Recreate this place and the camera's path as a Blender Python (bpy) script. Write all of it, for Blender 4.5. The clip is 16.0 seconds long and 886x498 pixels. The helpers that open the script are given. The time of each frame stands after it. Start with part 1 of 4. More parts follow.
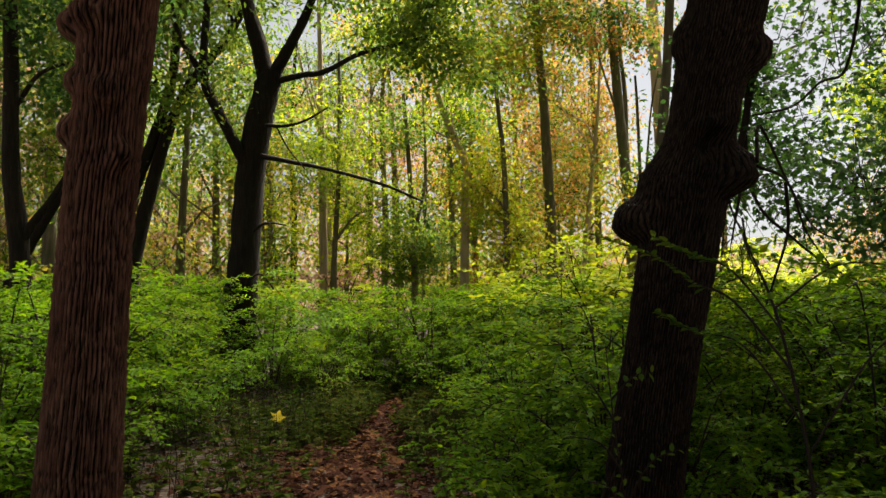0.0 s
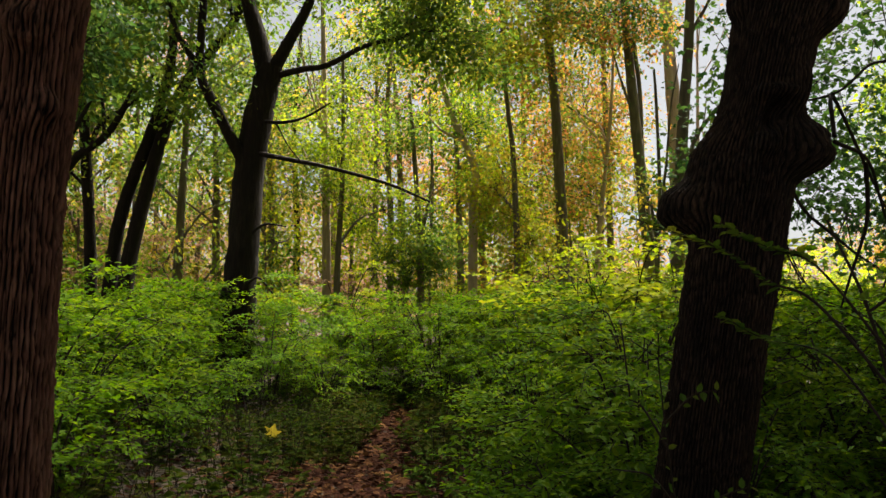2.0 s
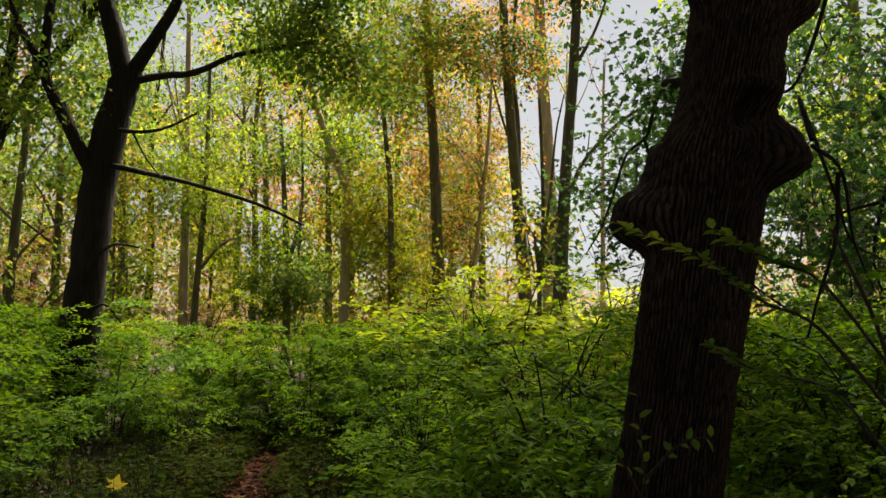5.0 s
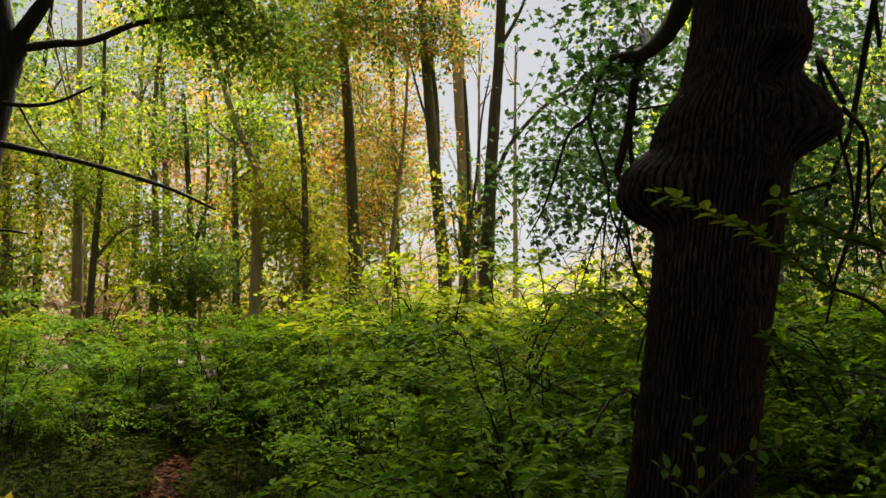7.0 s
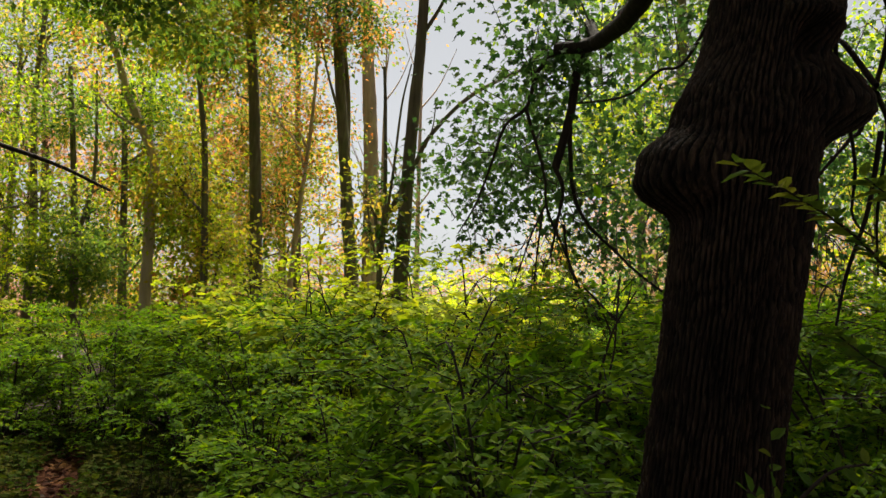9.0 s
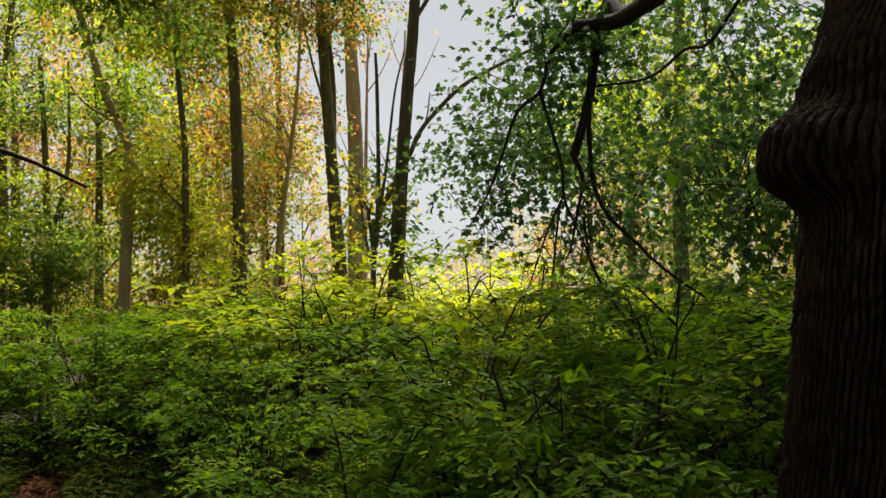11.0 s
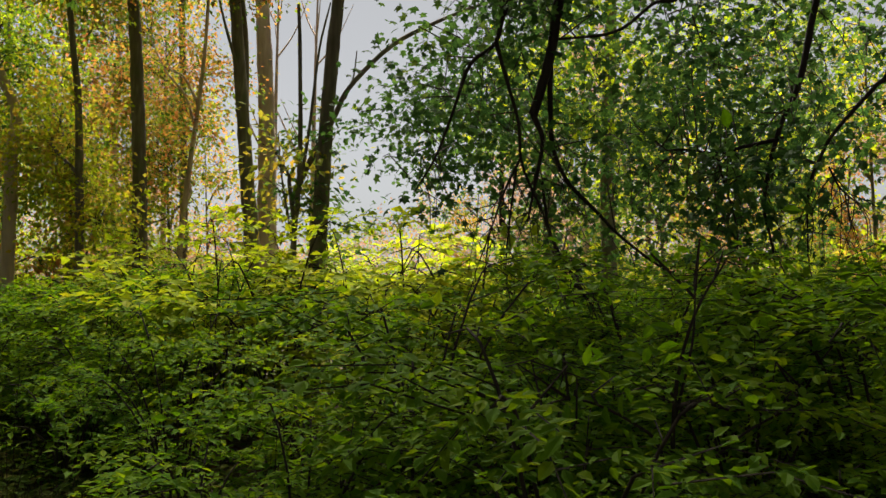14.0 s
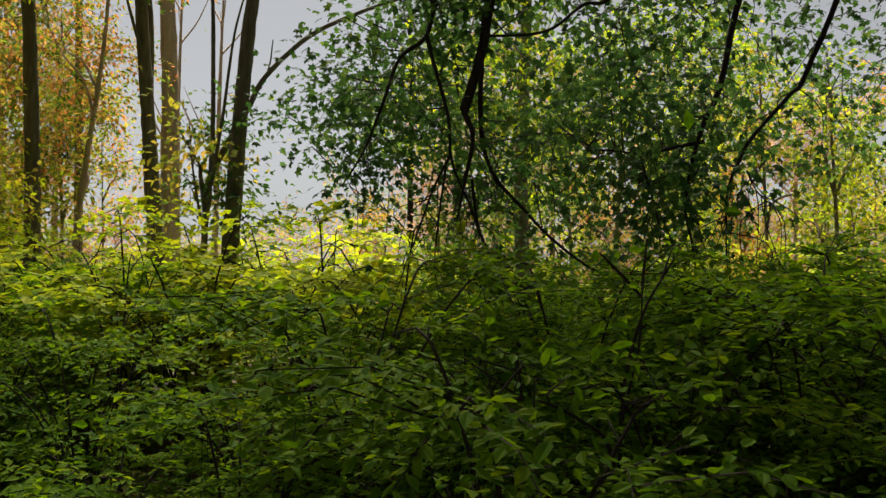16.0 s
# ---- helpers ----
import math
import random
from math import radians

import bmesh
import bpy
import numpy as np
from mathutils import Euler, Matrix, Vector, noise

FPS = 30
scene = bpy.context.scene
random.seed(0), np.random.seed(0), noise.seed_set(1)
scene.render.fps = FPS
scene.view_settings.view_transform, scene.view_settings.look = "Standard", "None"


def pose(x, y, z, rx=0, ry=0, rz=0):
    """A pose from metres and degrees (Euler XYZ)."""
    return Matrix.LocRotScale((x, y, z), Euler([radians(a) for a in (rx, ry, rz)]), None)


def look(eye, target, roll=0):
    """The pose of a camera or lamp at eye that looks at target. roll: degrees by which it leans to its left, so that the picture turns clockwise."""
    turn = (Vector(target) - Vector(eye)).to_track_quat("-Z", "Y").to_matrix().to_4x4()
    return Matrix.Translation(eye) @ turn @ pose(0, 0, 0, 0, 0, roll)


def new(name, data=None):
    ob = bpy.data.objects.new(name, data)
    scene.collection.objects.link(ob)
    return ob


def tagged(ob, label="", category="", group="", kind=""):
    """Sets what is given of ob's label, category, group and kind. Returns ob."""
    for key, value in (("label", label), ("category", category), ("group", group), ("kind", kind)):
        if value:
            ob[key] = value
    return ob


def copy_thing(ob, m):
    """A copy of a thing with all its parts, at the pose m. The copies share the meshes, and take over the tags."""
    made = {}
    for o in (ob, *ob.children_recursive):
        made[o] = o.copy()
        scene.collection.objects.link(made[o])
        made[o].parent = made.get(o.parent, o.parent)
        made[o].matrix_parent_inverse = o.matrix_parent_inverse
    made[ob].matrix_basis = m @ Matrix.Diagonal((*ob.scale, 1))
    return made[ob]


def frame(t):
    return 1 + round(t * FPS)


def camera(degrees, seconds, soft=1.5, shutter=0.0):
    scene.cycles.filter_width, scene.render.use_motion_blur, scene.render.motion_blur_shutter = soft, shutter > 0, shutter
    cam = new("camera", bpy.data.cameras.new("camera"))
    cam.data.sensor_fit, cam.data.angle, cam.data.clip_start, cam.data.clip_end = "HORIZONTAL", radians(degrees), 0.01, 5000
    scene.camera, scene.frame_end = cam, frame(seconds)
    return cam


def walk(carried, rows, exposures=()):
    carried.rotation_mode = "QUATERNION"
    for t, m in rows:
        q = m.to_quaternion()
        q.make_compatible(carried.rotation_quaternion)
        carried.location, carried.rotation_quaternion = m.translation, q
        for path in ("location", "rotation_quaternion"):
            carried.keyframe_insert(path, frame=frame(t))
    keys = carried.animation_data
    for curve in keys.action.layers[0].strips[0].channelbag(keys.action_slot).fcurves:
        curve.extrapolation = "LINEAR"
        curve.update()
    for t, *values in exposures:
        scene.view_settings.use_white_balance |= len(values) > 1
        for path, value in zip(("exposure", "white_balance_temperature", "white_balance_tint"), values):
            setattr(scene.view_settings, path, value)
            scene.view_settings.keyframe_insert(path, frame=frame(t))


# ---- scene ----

# ---------------------------------------------------------------- camera
cam = camera(59.15, 16.0, soft=1.5)
walk(cam, [
    (0, pose(0.000, 0.000, 1.553, 92.62, 0.30, 0.00)),
    (0.5, pose(0.018, 0.134, 1.540, 92.55, 0.26, 0.07)),
    (1, pose(0.037, 0.297, 1.534, 92.56, 0.30, 0.20)),
    (1.5, pose(0.029, 0.426, 1.524, 92.66, 0.23, 0.36)),
    (2, pose(-0.034, 0.579, 1.520, 93.15, 0.18, 0.40)),
    (2.5, pose(-0.091, 0.696, 1.517, 94.30, 0.14, 0.36)),
    (3, pose(-0.126, 0.806, 1.496, 95.47, 0.16, 0.15)),
    (3.5, pose(-0.137, 0.939, 1.488, 95.82, 0.05, -0.90)),
    (4, pose(-0.144, 1.021, 1.479, 95.95, -0.26, -3.94)),
    (4.5, pose(-0.173, 1.113, 1.473, 95.91, -0.52, -7.34)),
    (7, pose(-0.351, 1.694, 1.485, 94.90, 0.44, -16.73)),
    (7.5, pose(-0.431, 1.806, 1.486, 94.86, 0.08, -20.04)),
    (8, pose(-0.489, 1.903, 1.481, 94.89, -0.37, -22.91)),
    (8.5, pose(-0.502, 2.005, 1.459, 94.92, -0.82, -24.40)),
    (11, pose(-0.534, 2.591, 1.527, 94.28, 0.27, -26.36)),
    (11.5, pose(-0.507, 2.730, 1.521, 93.98, 0.41, -27.42)),
    (12, pose(-0.489, 2.843, 1.513, 93.96, 0.38, -27.88)),
    (12.5, pose(-0.509, 2.968, 1.500, 93.99, 0.22, -28.39)),
    (13, pose(-0.534, 3.040, 1.498, 93.43, 0.10, -29.72)),
    (13.5, pose(-0.533, 3.119, 1.493, 92.87, -0.02, -31.56)),
    (14, pose(-0.518, 3.193, 1.491, 92.65, -0.20, -33.50)),
    (14.5, pose(-0.533, 3.252, 1.485, 92.50, -0.17, -35.34)),
    (15, pose(-0.581, 3.306, 1.485, 92.51, -0.37, -37.41)),
    (15.5, pose(-0.611, 3.335, 1.500, 92.29, -0.42, -39.45)),
    (16, pose(-0.601, 3.339, 1.498, 92.39, -0.51, -40.58)),
], exposures=[(0.0, 2.75), (4.5, 2.6), (8.5, 2.6), (11.0, 2.55), (13.5, 2.35), (16.0, 2.2)])

# ---------------------------------------------------------------- sky and sun
SUN_ELEVATION, SUN_BEARING = radians(60), radians(27)   # bearing to the right of +y
world = bpy.data.worlds.new("overcast_sky")
scene.world = world
world.use_nodes = True
wn = world.node_tree
wn.nodes.clear()
sky = wn.nodes.new("ShaderNodeTexSky")
sky.sky_type, sky.sun_disc = "NISHITA", False
sky.sun_elevation, sky.sun_rotation = SUN_ELEVATION, SUN_BEARING
sky.air_density, sky.dust_density, sky.ozone_density = 1.0, 1.2, 1.0
grey = wn.nodes.new("ShaderNodeHueSaturation")
grey.inputs["Saturation"].default_value = 0.16
grey.inputs["Value"].default_value = 0.34
back = wn.nodes.new("ShaderNodeBackground")
back.inputs["Strength"].default_value = 0.05
wout = wn.nodes.new("ShaderNodeOutputWorld")
wn.links.new(sky.outputs[0], grey.inputs["Color"])
wn.links.new(grey.outputs[0], back.inputs["Color"])
wn.links.new(back.outputs[0], wout.inputs["Surface"])

sun_data = bpy.data.lights.new("sun", "SUN")
sun_data.energy, sun_data.angle, sun_data.color = 5.0, radians(32), (1.0, 0.91, 0.76)
sun = new("sun", sun_data)
sun_way = Vector((math.sin(SUN_BEARING) * math.cos(SUN_ELEVATION), math.cos(SUN_BEARING) * math.cos(SUN_ELEVATION), math.sin(SUN_ELEVATION)))
sun.matrix_world = look(sun_way * 60, (0, 0, 0))


# ---------------------------------------------------------------- materials
def blank(name):
    m = bpy.data.materials.new(name)
    m.use_nodes = True
    t = m.node_tree
    t.nodes.clear()
    return m, t, t.nodes.new("ShaderNodeOutputMaterial")


def ramp(t, colours, factor):
    r = t.nodes.new("ShaderNodeValToRGB")
    e = r.color_ramp.elements
    while len(e) < len(colours):
        e.new(0.5)
    for k, c in enumerate(colours):
        e[k].position = k / (len(colours) - 1)
        e[k].color = (*c, 1)
    t.links.new(factor, r.inputs[0])
    return r.outputs[0]


def leaf_material(name, colours, translucent=0.45, gloss=0.62, through_tint=(1.25, 1.15, 0.5), sheen=0.06):
    """Thin leaf: a waxy face and light that passes through; the colour changes leaf by leaf and along the blade."""
    m, t, out = blank(name)
    geo = t.nodes.new("ShaderNodeNewGeometry")
    info = t.nodes.new("ShaderNodeObjectInfo")
    tex = t.nodes.new("ShaderNodeTexNoise")
    tex.inputs["Scale"].default_value = 1.3
    t.links.new(geo.outputs["Position"], tex.inputs["Vector"])
    a = t.nodes.new("ShaderNodeMath")
    a.operation = "MULTIPLY_ADD"
    t.links.new(tex.outputs[0], a.inputs[0])
    a.inputs[1].default_value = 1.1
    a.inputs[2].default_value = -0.42
    b = t.nodes.new("ShaderNodeMath")
    b.operation = "MULTIPLY_ADD"
    t.links.new(geo.outputs["Random Per Island"], b.inputs[0])
    b.inputs[1].default_value = 0.62
    t.links.new(a.outputs[0], b.inputs[2])
    c = t.nodes.new("ShaderNodeMath")
    c.operation = "MULTIPLY_ADD"
    t.links.new(info.outputs["Random"], c.inputs[0])
    c.inputs[1].default_value = 0.25
    t.links.new(b.outputs[0], c.inputs[2])
    base = ramp(t, colours, c.outputs[0])
    fine = t.nodes.new("ShaderNodeTexNoise")
    fine.inputs["Scale"].default_value = 60
    t.links.new(geo.outputs["Position"], fine.inputs["Vector"])
    mottled = t.nodes.new("ShaderNodeMix")
    mottled.data_type, mottled.blend_type = "RGBA", "MULTIPLY"
    mottled.inputs["Factor"].default_value = 0.45
    t.links.new(base, mottled.inputs["A"])
    t.links.new(fine.outputs[0], mottled.inputs["B"])
    face = t.nodes.new("ShaderNodeBsdfPrincipled")
    face.inputs["Roughness"].default_value = gloss
    face.inputs["Specular IOR Level"].default_value = sheen
    t.links.new(mottled.outputs["Result"], face.inputs["Base Color"])
    lit = t.nodes.new("ShaderNodeMix")
    lit.data_type, lit.blend_type = "RGBA", "MULTIPLY"
    lit.inputs["Factor"].default_value = 1
    t.links.new(mottled.outputs["Result"], lit.inputs["A"])
    lit.inputs["B"].default_value = (*through_tint, 1)
    thin = t.nodes.new("ShaderNodeBsdfTranslucent")
    t.links.new(lit.outputs["Result"], thin.inputs["Color"])
    mix = t.nodes.new("ShaderNodeMixShader")
    mix.inputs[0].default_value = translucent
    t.links.new(face.outputs[0], mix.inputs[1])
    t.links.new(thin.outputs[0], mix.inputs[2])
    t.links.new(mix.outputs[0], out.inputs[0])
    return m


def bark_material(name, colours, stretch=7.0, scale=34.0, bump=0.6, moss=0.0, ridged=False):
    m, t, out = blank(name)
    co = t.nodes.new("ShaderNodeTexCoord")
    mp = t.nodes.new("ShaderNodeMapping")
    mp.inputs["Scale"].default_value = (scale, scale, scale / stretch)
    t.links.new(co.outputs["Object"], mp.inputs[0])
    n1 = t.nodes.new("ShaderNodeTexNoise")
    n1.inputs["Scale"].default_value, n1.inputs["Detail"].default_value = 1.0, 6
    t.links.new(mp.outputs[0], n1.inputs["Vector"])
    n2 = t.nodes.new("ShaderNodeTexNoise")
    n2.inputs["Scale"].default_value, n2.inputs["Detail"].default_value = 2.2, 3
    t.links.new(co.outputs["Object"], n2.inputs["Vector"])
    add = t.nodes.new("ShaderNodeMath")
    add.operation = "MULTIPLY_ADD"
    t.links.new(n2.outputs[0], add.inputs[0])
    add.inputs[1].default_value = 0.6
    sub = t.nodes.new("ShaderNodeMath")
    sub.operation = "SUBTRACT"
    t.links.new(n1.outputs[0], sub.inputs[0])
    sub.inputs[1].default_value = 0.3
    t.links.new(sub.outputs[0], add.inputs[2])
    colour = ramp(t, colours, add.outputs[0])
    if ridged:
        # crevice shade put into the colour: furrows darkened, ridge tops lightened
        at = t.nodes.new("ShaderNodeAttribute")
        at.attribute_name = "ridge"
        shaded = t.nodes.new("ShaderNodeMapRange")
        shaded.inputs["From Min"].default_value, shaded.inputs["From Max"].default_value = 0.38, 0.8
        shaded.inputs["To Min"].default_value, shaded.inputs["To Max"].default_value = 0.05, 1.5
        t.links.new(at.outputs["Fac"], shaded.inputs["Value"])
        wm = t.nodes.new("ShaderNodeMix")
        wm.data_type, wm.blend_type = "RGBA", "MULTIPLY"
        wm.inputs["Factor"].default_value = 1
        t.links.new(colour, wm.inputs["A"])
        t.links.new(shaded.outputs[0], wm.inputs["B"])
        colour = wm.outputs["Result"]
    if moss:
        n3 = t.nodes.new("ShaderNodeTexNoise")
        n3.inputs["Scale"].default_value, n3.inputs["Detail"].default_value = 5, 5
        t.links.new(co.outputs["Object"], n3.inputs["Vector"])
        th = t.nodes.new("ShaderNodeMapRange")
        th.inputs["From Min"].default_value, th.inputs["From Max"].default_value = 0.52, 0.72
        th.inputs["To Max"].default_value = moss
        t.links.new(n3.outputs[0], th.inputs["Value"])
        mm = t.nodes.new("ShaderNodeMix")
        mm.data_type = "RGBA"
        t.links.new(th.outputs[0], mm.inputs["Factor"])
        t.links.new(colour, mm.inputs["A"])
        mm.inputs["B"].default_value = (0.07, 0.1, 0.04, 1)
        colour = mm.outputs["Result"]
    p = t.nodes.new("ShaderNodeBsdfPrincipled")
    p.inputs["Roughness"].default_value = 0.92
    p.inputs["Specular IOR Level"].default_value = 0.15
    t.links.new(colour, p.inputs["Base Color"])
    bp = t.nodes.new("ShaderNodeBump")
    bp.inputs["Strength"].default_value, bp.inputs["Distance"].default_value = bump, 0.02
    t.links.new(n1.outputs[0], bp.inputs["Height"])
    t.links.new(bp.outputs[0], p.inputs["Normal"])
    t.links.new(p.outputs[0], out.inputs[0])
    return m


def soil_material():
    m, t, out = blank("forest_soil")
    geo = t.nodes.new("ShaderNodeNewGeometry")
    big = t.nodes.new("ShaderNodeTexNoise")
    big.inputs["Scale"].default_value, big.inputs["Detail"].default_value = 1.4, 5
    t.links.new(geo.outputs["Position"], big.inputs["Vector"])
    small = t.nodes.new("ShaderNodeTexVoronoi")
    small.inputs["Scale"].default_value = 18
    t.links.new(geo.outputs["Position"], small.inputs["Vector"])
    c1 = ramp(t, [(0.03, 0.02, 0.013), (0.06, 0.036, 0.021), (0.10, 0.058, 0.032)], big.outputs[0])
    hs = t.nodes.new("ShaderNodeMix")
    hs.data_type, hs.blend_type = "RGBA", "MULTIPLY"
    hs.inputs["Factor"].default_value = 0.6
    t.links.new(c1, hs.inputs["A"])
    t.links.new(small.outputs["Distance"], hs.inputs["B"])
    p = t.nodes.new("ShaderNodeBsdfPrincipled")
    p.inputs["Roughness"].default_value = 0.95
    t.links.new(hs.outputs["Result"], p.inputs["Base Color"])
    bp = t.nodes.new("ShaderNodeBump")
    bp.inputs["Strength"].default_value, bp.inputs["Distance"].default_value = 0.7, 0.03
    t.links.new(small.outputs["Distance"], bp.inputs["Height"])
    t.links.new(bp.outputs[0], p.inputs["Normal"])
    t.links.new(p.outputs[0], out.inputs[0])
    return m


SOIL = soil_material()
BARK_BROWN = bark_material("furrowed_brown_bark", [(0.03, 0.018, 0.012), (0.13, 0.075, 0.05), (0.24, 0.15, 0.105)], bump=0.7)
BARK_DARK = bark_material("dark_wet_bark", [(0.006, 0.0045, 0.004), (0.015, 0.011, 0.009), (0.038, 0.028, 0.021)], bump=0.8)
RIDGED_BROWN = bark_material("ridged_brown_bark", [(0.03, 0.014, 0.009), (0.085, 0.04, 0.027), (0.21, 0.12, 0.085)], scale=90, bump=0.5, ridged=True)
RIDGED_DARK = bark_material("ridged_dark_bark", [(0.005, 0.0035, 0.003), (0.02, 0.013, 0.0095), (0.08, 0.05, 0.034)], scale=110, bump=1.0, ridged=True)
BARK_GREY = bark_material("grey_brown_bark", [(0.04, 0.032, 0.026), (0.11, 0.09, 0.07), (0.24, 0.205, 0.165)], scale=22, bump=0.6, moss=0.5)
BARK_PALE = bark_material("pale_peeling_bark", [(0.14, 0.10, 0.075), (0.34, 0.26, 0.205), (0.55, 0.46, 0.38)], scale=14, stretch=9, bump=0.5)
TWIG = bark_material("dark_twig_bark", [(0.012, 0.009, 0.006), (0.028, 0.021, 0.015), (0.05, 0.038, 0.026)], scale=60, bump=0.3)
SHRUB_LEAF = leaf_material("shrub_leaf", [(0.045, 0.12, 0.005), (0.085, 0.195, 0.006), (0.135, 0.26, 0.007), (0.21, 0.31, 0.009)], 0.55)
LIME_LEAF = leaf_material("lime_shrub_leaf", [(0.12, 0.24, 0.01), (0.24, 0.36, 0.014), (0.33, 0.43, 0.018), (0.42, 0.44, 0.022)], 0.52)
GREEN_LEAF = leaf_material("green_tree_leaf", [(0.04, 0.10, 0.02), (0.08, 0.16, 0.025), (0.14, 0.22, 0.03), (0.25, 0.26, 0.035)], 0.55, through_tint=(1.2, 1.12, 0.7))
DARK_LEAF = leaf_material("dark_maple_leaf", [(0.016, 0.05, 0.018), (0.035, 0.085, 0.025), (0.06, 0.13, 0.03), (0.12, 0.16, 0.03)], 0.55, through_tint=(1.2, 1.12, 0.75))
YELLOW_LEAF = leaf_material("yellow_autumn_leaf", [(0.11, 0.19, 0.02), (0.2, 0.27, 0.028), (0.38, 0.33, 0.045), (0.5, 0.33, 0.05)], 0.58, through_tint=(1.1, 1.0, 0.65))
ORANGE_LEAF = leaf_material("orange_autumn_leaf", [(0.2, 0.2, 0.03), (0.42, 0.27, 0.05), (0.5, 0.24, 0.06), (0.48, 0.18, 0.06)], 0.58, through_tint=(1.1, 0.95, 0.75))
TAN_LEAF = leaf_material("faded_tan_leaf", [(0.2, 0.17, 0.07), (0.36, 0.25, 0.14), (0.46, 0.28, 0.2), (0.42, 0.24, 0.2)], 0.45, through_tint=(1.05, 0.95, 0.8))
WEED_LEAF = leaf_material("weed_leaf", [(0.015, 0.03, 0.006), (0.03, 0.055, 0.008), (0.05, 0.085, 0.011), (0.1, 0.1, 0.025)], 0.35, 0.8, sheen=0.02)
LITTER_LEAF = leaf_material("fallen_leaf", [(0.02, 0.008, 0.006), (0.042, 0.016, 0.011), (0.10, 0.042, 0.024), (0.3, 0.16, 0.06)], 0.1, 0.8, through_tint=(1, 0.9, 0.7), sheen=0.02)


# ---------------------------------------------------------------- mesh helpers
OVAL = (np.array([(0, 0, 0), (.28, .25, .05), (.64, .24, .05), (1, 0, -.1), (.64, -.24, .05), (.28, -.25, .05)]), np.array([(0, 3, 2, 1), (0, 5, 4, 3)]))
KITE = (np.array([(0, 0, 0), (.42, .3, .06), (1, 0, -.1), (.42, -.3, .06)]), np.array([(0, 2, 1), (0, 3, 2)]))
LOBED = (np.array([(.42, 0, .05), (0, 0, 0), (.1, .4, -.05), (.34, .24, .03), (.62, .5, -.07), (.66, .2, .03), (1, 0, -.1), (.66, -.2, .03), (.62, -.5, -.07), (.34, -.24, .03), (.1, -.4, -.05)]),
         np.array([(0, k, k % 10 + 1) for k in range(1, 11)])[:, ::-1])


STAR = (np.array([(0, 0, 0), (.25, .42, -.04), (.5, .26, .03), (1, 0, -.1), (.5, -.26, .03), (.25, -.42, -.04)]), np.array([(0, 3, 2, 1), (0, 5, 4, 3)]))


def unit(v):
    return v / np.maximum(np.linalg.norm(v, axis=-1, keepdims=True), 1e-9)


def mesh_of(name, verts, faces, smooth=False):
    """A mesh from an array of places and an array of faces that all have as many corners."""
    me = bpy.data.meshes.new(name)
    k = faces.shape[1]
    me.vertices.add(len(verts))
    me.vertices.foreach_set("co", np.ascontiguousarray(verts, dtype=np.float32).ravel())
    me.loops.add(faces.size)
    me.loops.foreach_set("vertex_index", np.ascontiguousarray(faces, dtype=np.int32).ravel())
    me.polygons.add(len(faces))
    me.polygons.foreach_set("loop_start", np.arange(0, faces.size, k, dtype=np.int32))
    me.polygons.foreach_set("use_smooth", np.full(len(faces), smooth))
    me.update(calc_edges=True)
    return me


def leaf_mesh(name, place, axis, up, size, shape):
    pts, faces = shape
    a = unit(axis)
    b = unit(np.cross(up, a))
    n = np.cross(a, b)
    s = size[:, None, None]
    v = place[:, None] + s * (pts[None, :, 0:1] * a[:, None] + pts[None, :, 1:2] * b[:, None] + pts[None, :, 2:3] * n[:, None])
    f = faces[None] + (np.arange(len(place)) * len(pts))[:, None, None]
    return mesh_of(name, v.reshape(-1, 3), f.reshape(-1, faces.shape[1]))


def spline(points, steps):
    """A smooth line through a few points."""
    p = np.array(points, dtype=float)
    p = np.vstack([2 * p[0] - p[1], p, 2 * p[-1] - p[-2]])
    out = []
    for k in range(1, len(p) - 2):
        a, b, c, d = p[k - 1:k + 3]
        for u in np.arange(steps) / steps:
            out.append(0.5 * (2 * b + (c - a) * u + (2 * a - 5 * b + 4 * c - d) * u * u + (3 * b - a - 3 * c + d) * u ** 3))
    return np.array(out + [p[-2]])


def tube(points, r0, r1, sides=6, steps=4, rough=0.0, rng=None):
    """Rings along a smooth line, thinning from r0 to r1."""
    line = spline(points, steps)
    way = unit(np.gradient(line, axis=0))
    ref = np.where(np.abs(way[:, 2:3]) > 0.9, np.array([[1.0, 0, 0]]), np.array([[0, 0, 1.0]]))
    s = unit(np.cross(way, ref))
    for k in range(1, len(s)):
        s[k] = unit(s[k - 1] - way[k] * (s[k - 1] @ way[k]))
    q = np.cross(way, s)
    ang = np.linspace(0, 2 * np.pi, sides, endpoint=False)
    r = np.linspace(r0, r1, len(line))[:, None, None]
    if rough and rng is not None:
        r = r * (1 + rough * rng.normal(size=(len(line), sides, 1)))
    v = line[:, None] + r * (np.cos(ang)[None, :, None] * s[:, None] + np.sin(ang)[None, :, None] * q[:, None])
    i = np.arange(len(line) - 1)[:, None] * sides
    j = np.arange(sides)[None]
    f = np.stack([i + j, i + (j + 1) % sides, i + sides + (j + 1) % sides, i + sides + j], -1).reshape(-1, 4)
    return v.reshape(-1, 3), f


def join(pieces):
    vs, fs, n = [], [], 0
    for v, f in pieces:
        vs.append(v)
        fs.append(f + n)
        n += len(v)
    return np.vstack(vs), np.vstack(fs)


def part(name, mesh, material, parent, label=""):
    ob = new(name, mesh)
    if material:
        mesh.materials.append(material)
    ob.parent = parent
    return tagged(ob, label)


def mass(name, mesh, material, parent, label=""):
    """A part that holds pieces too many and too small to count."""
    return tagged(part(name, mesh, material, parent, label), kind="stuff")


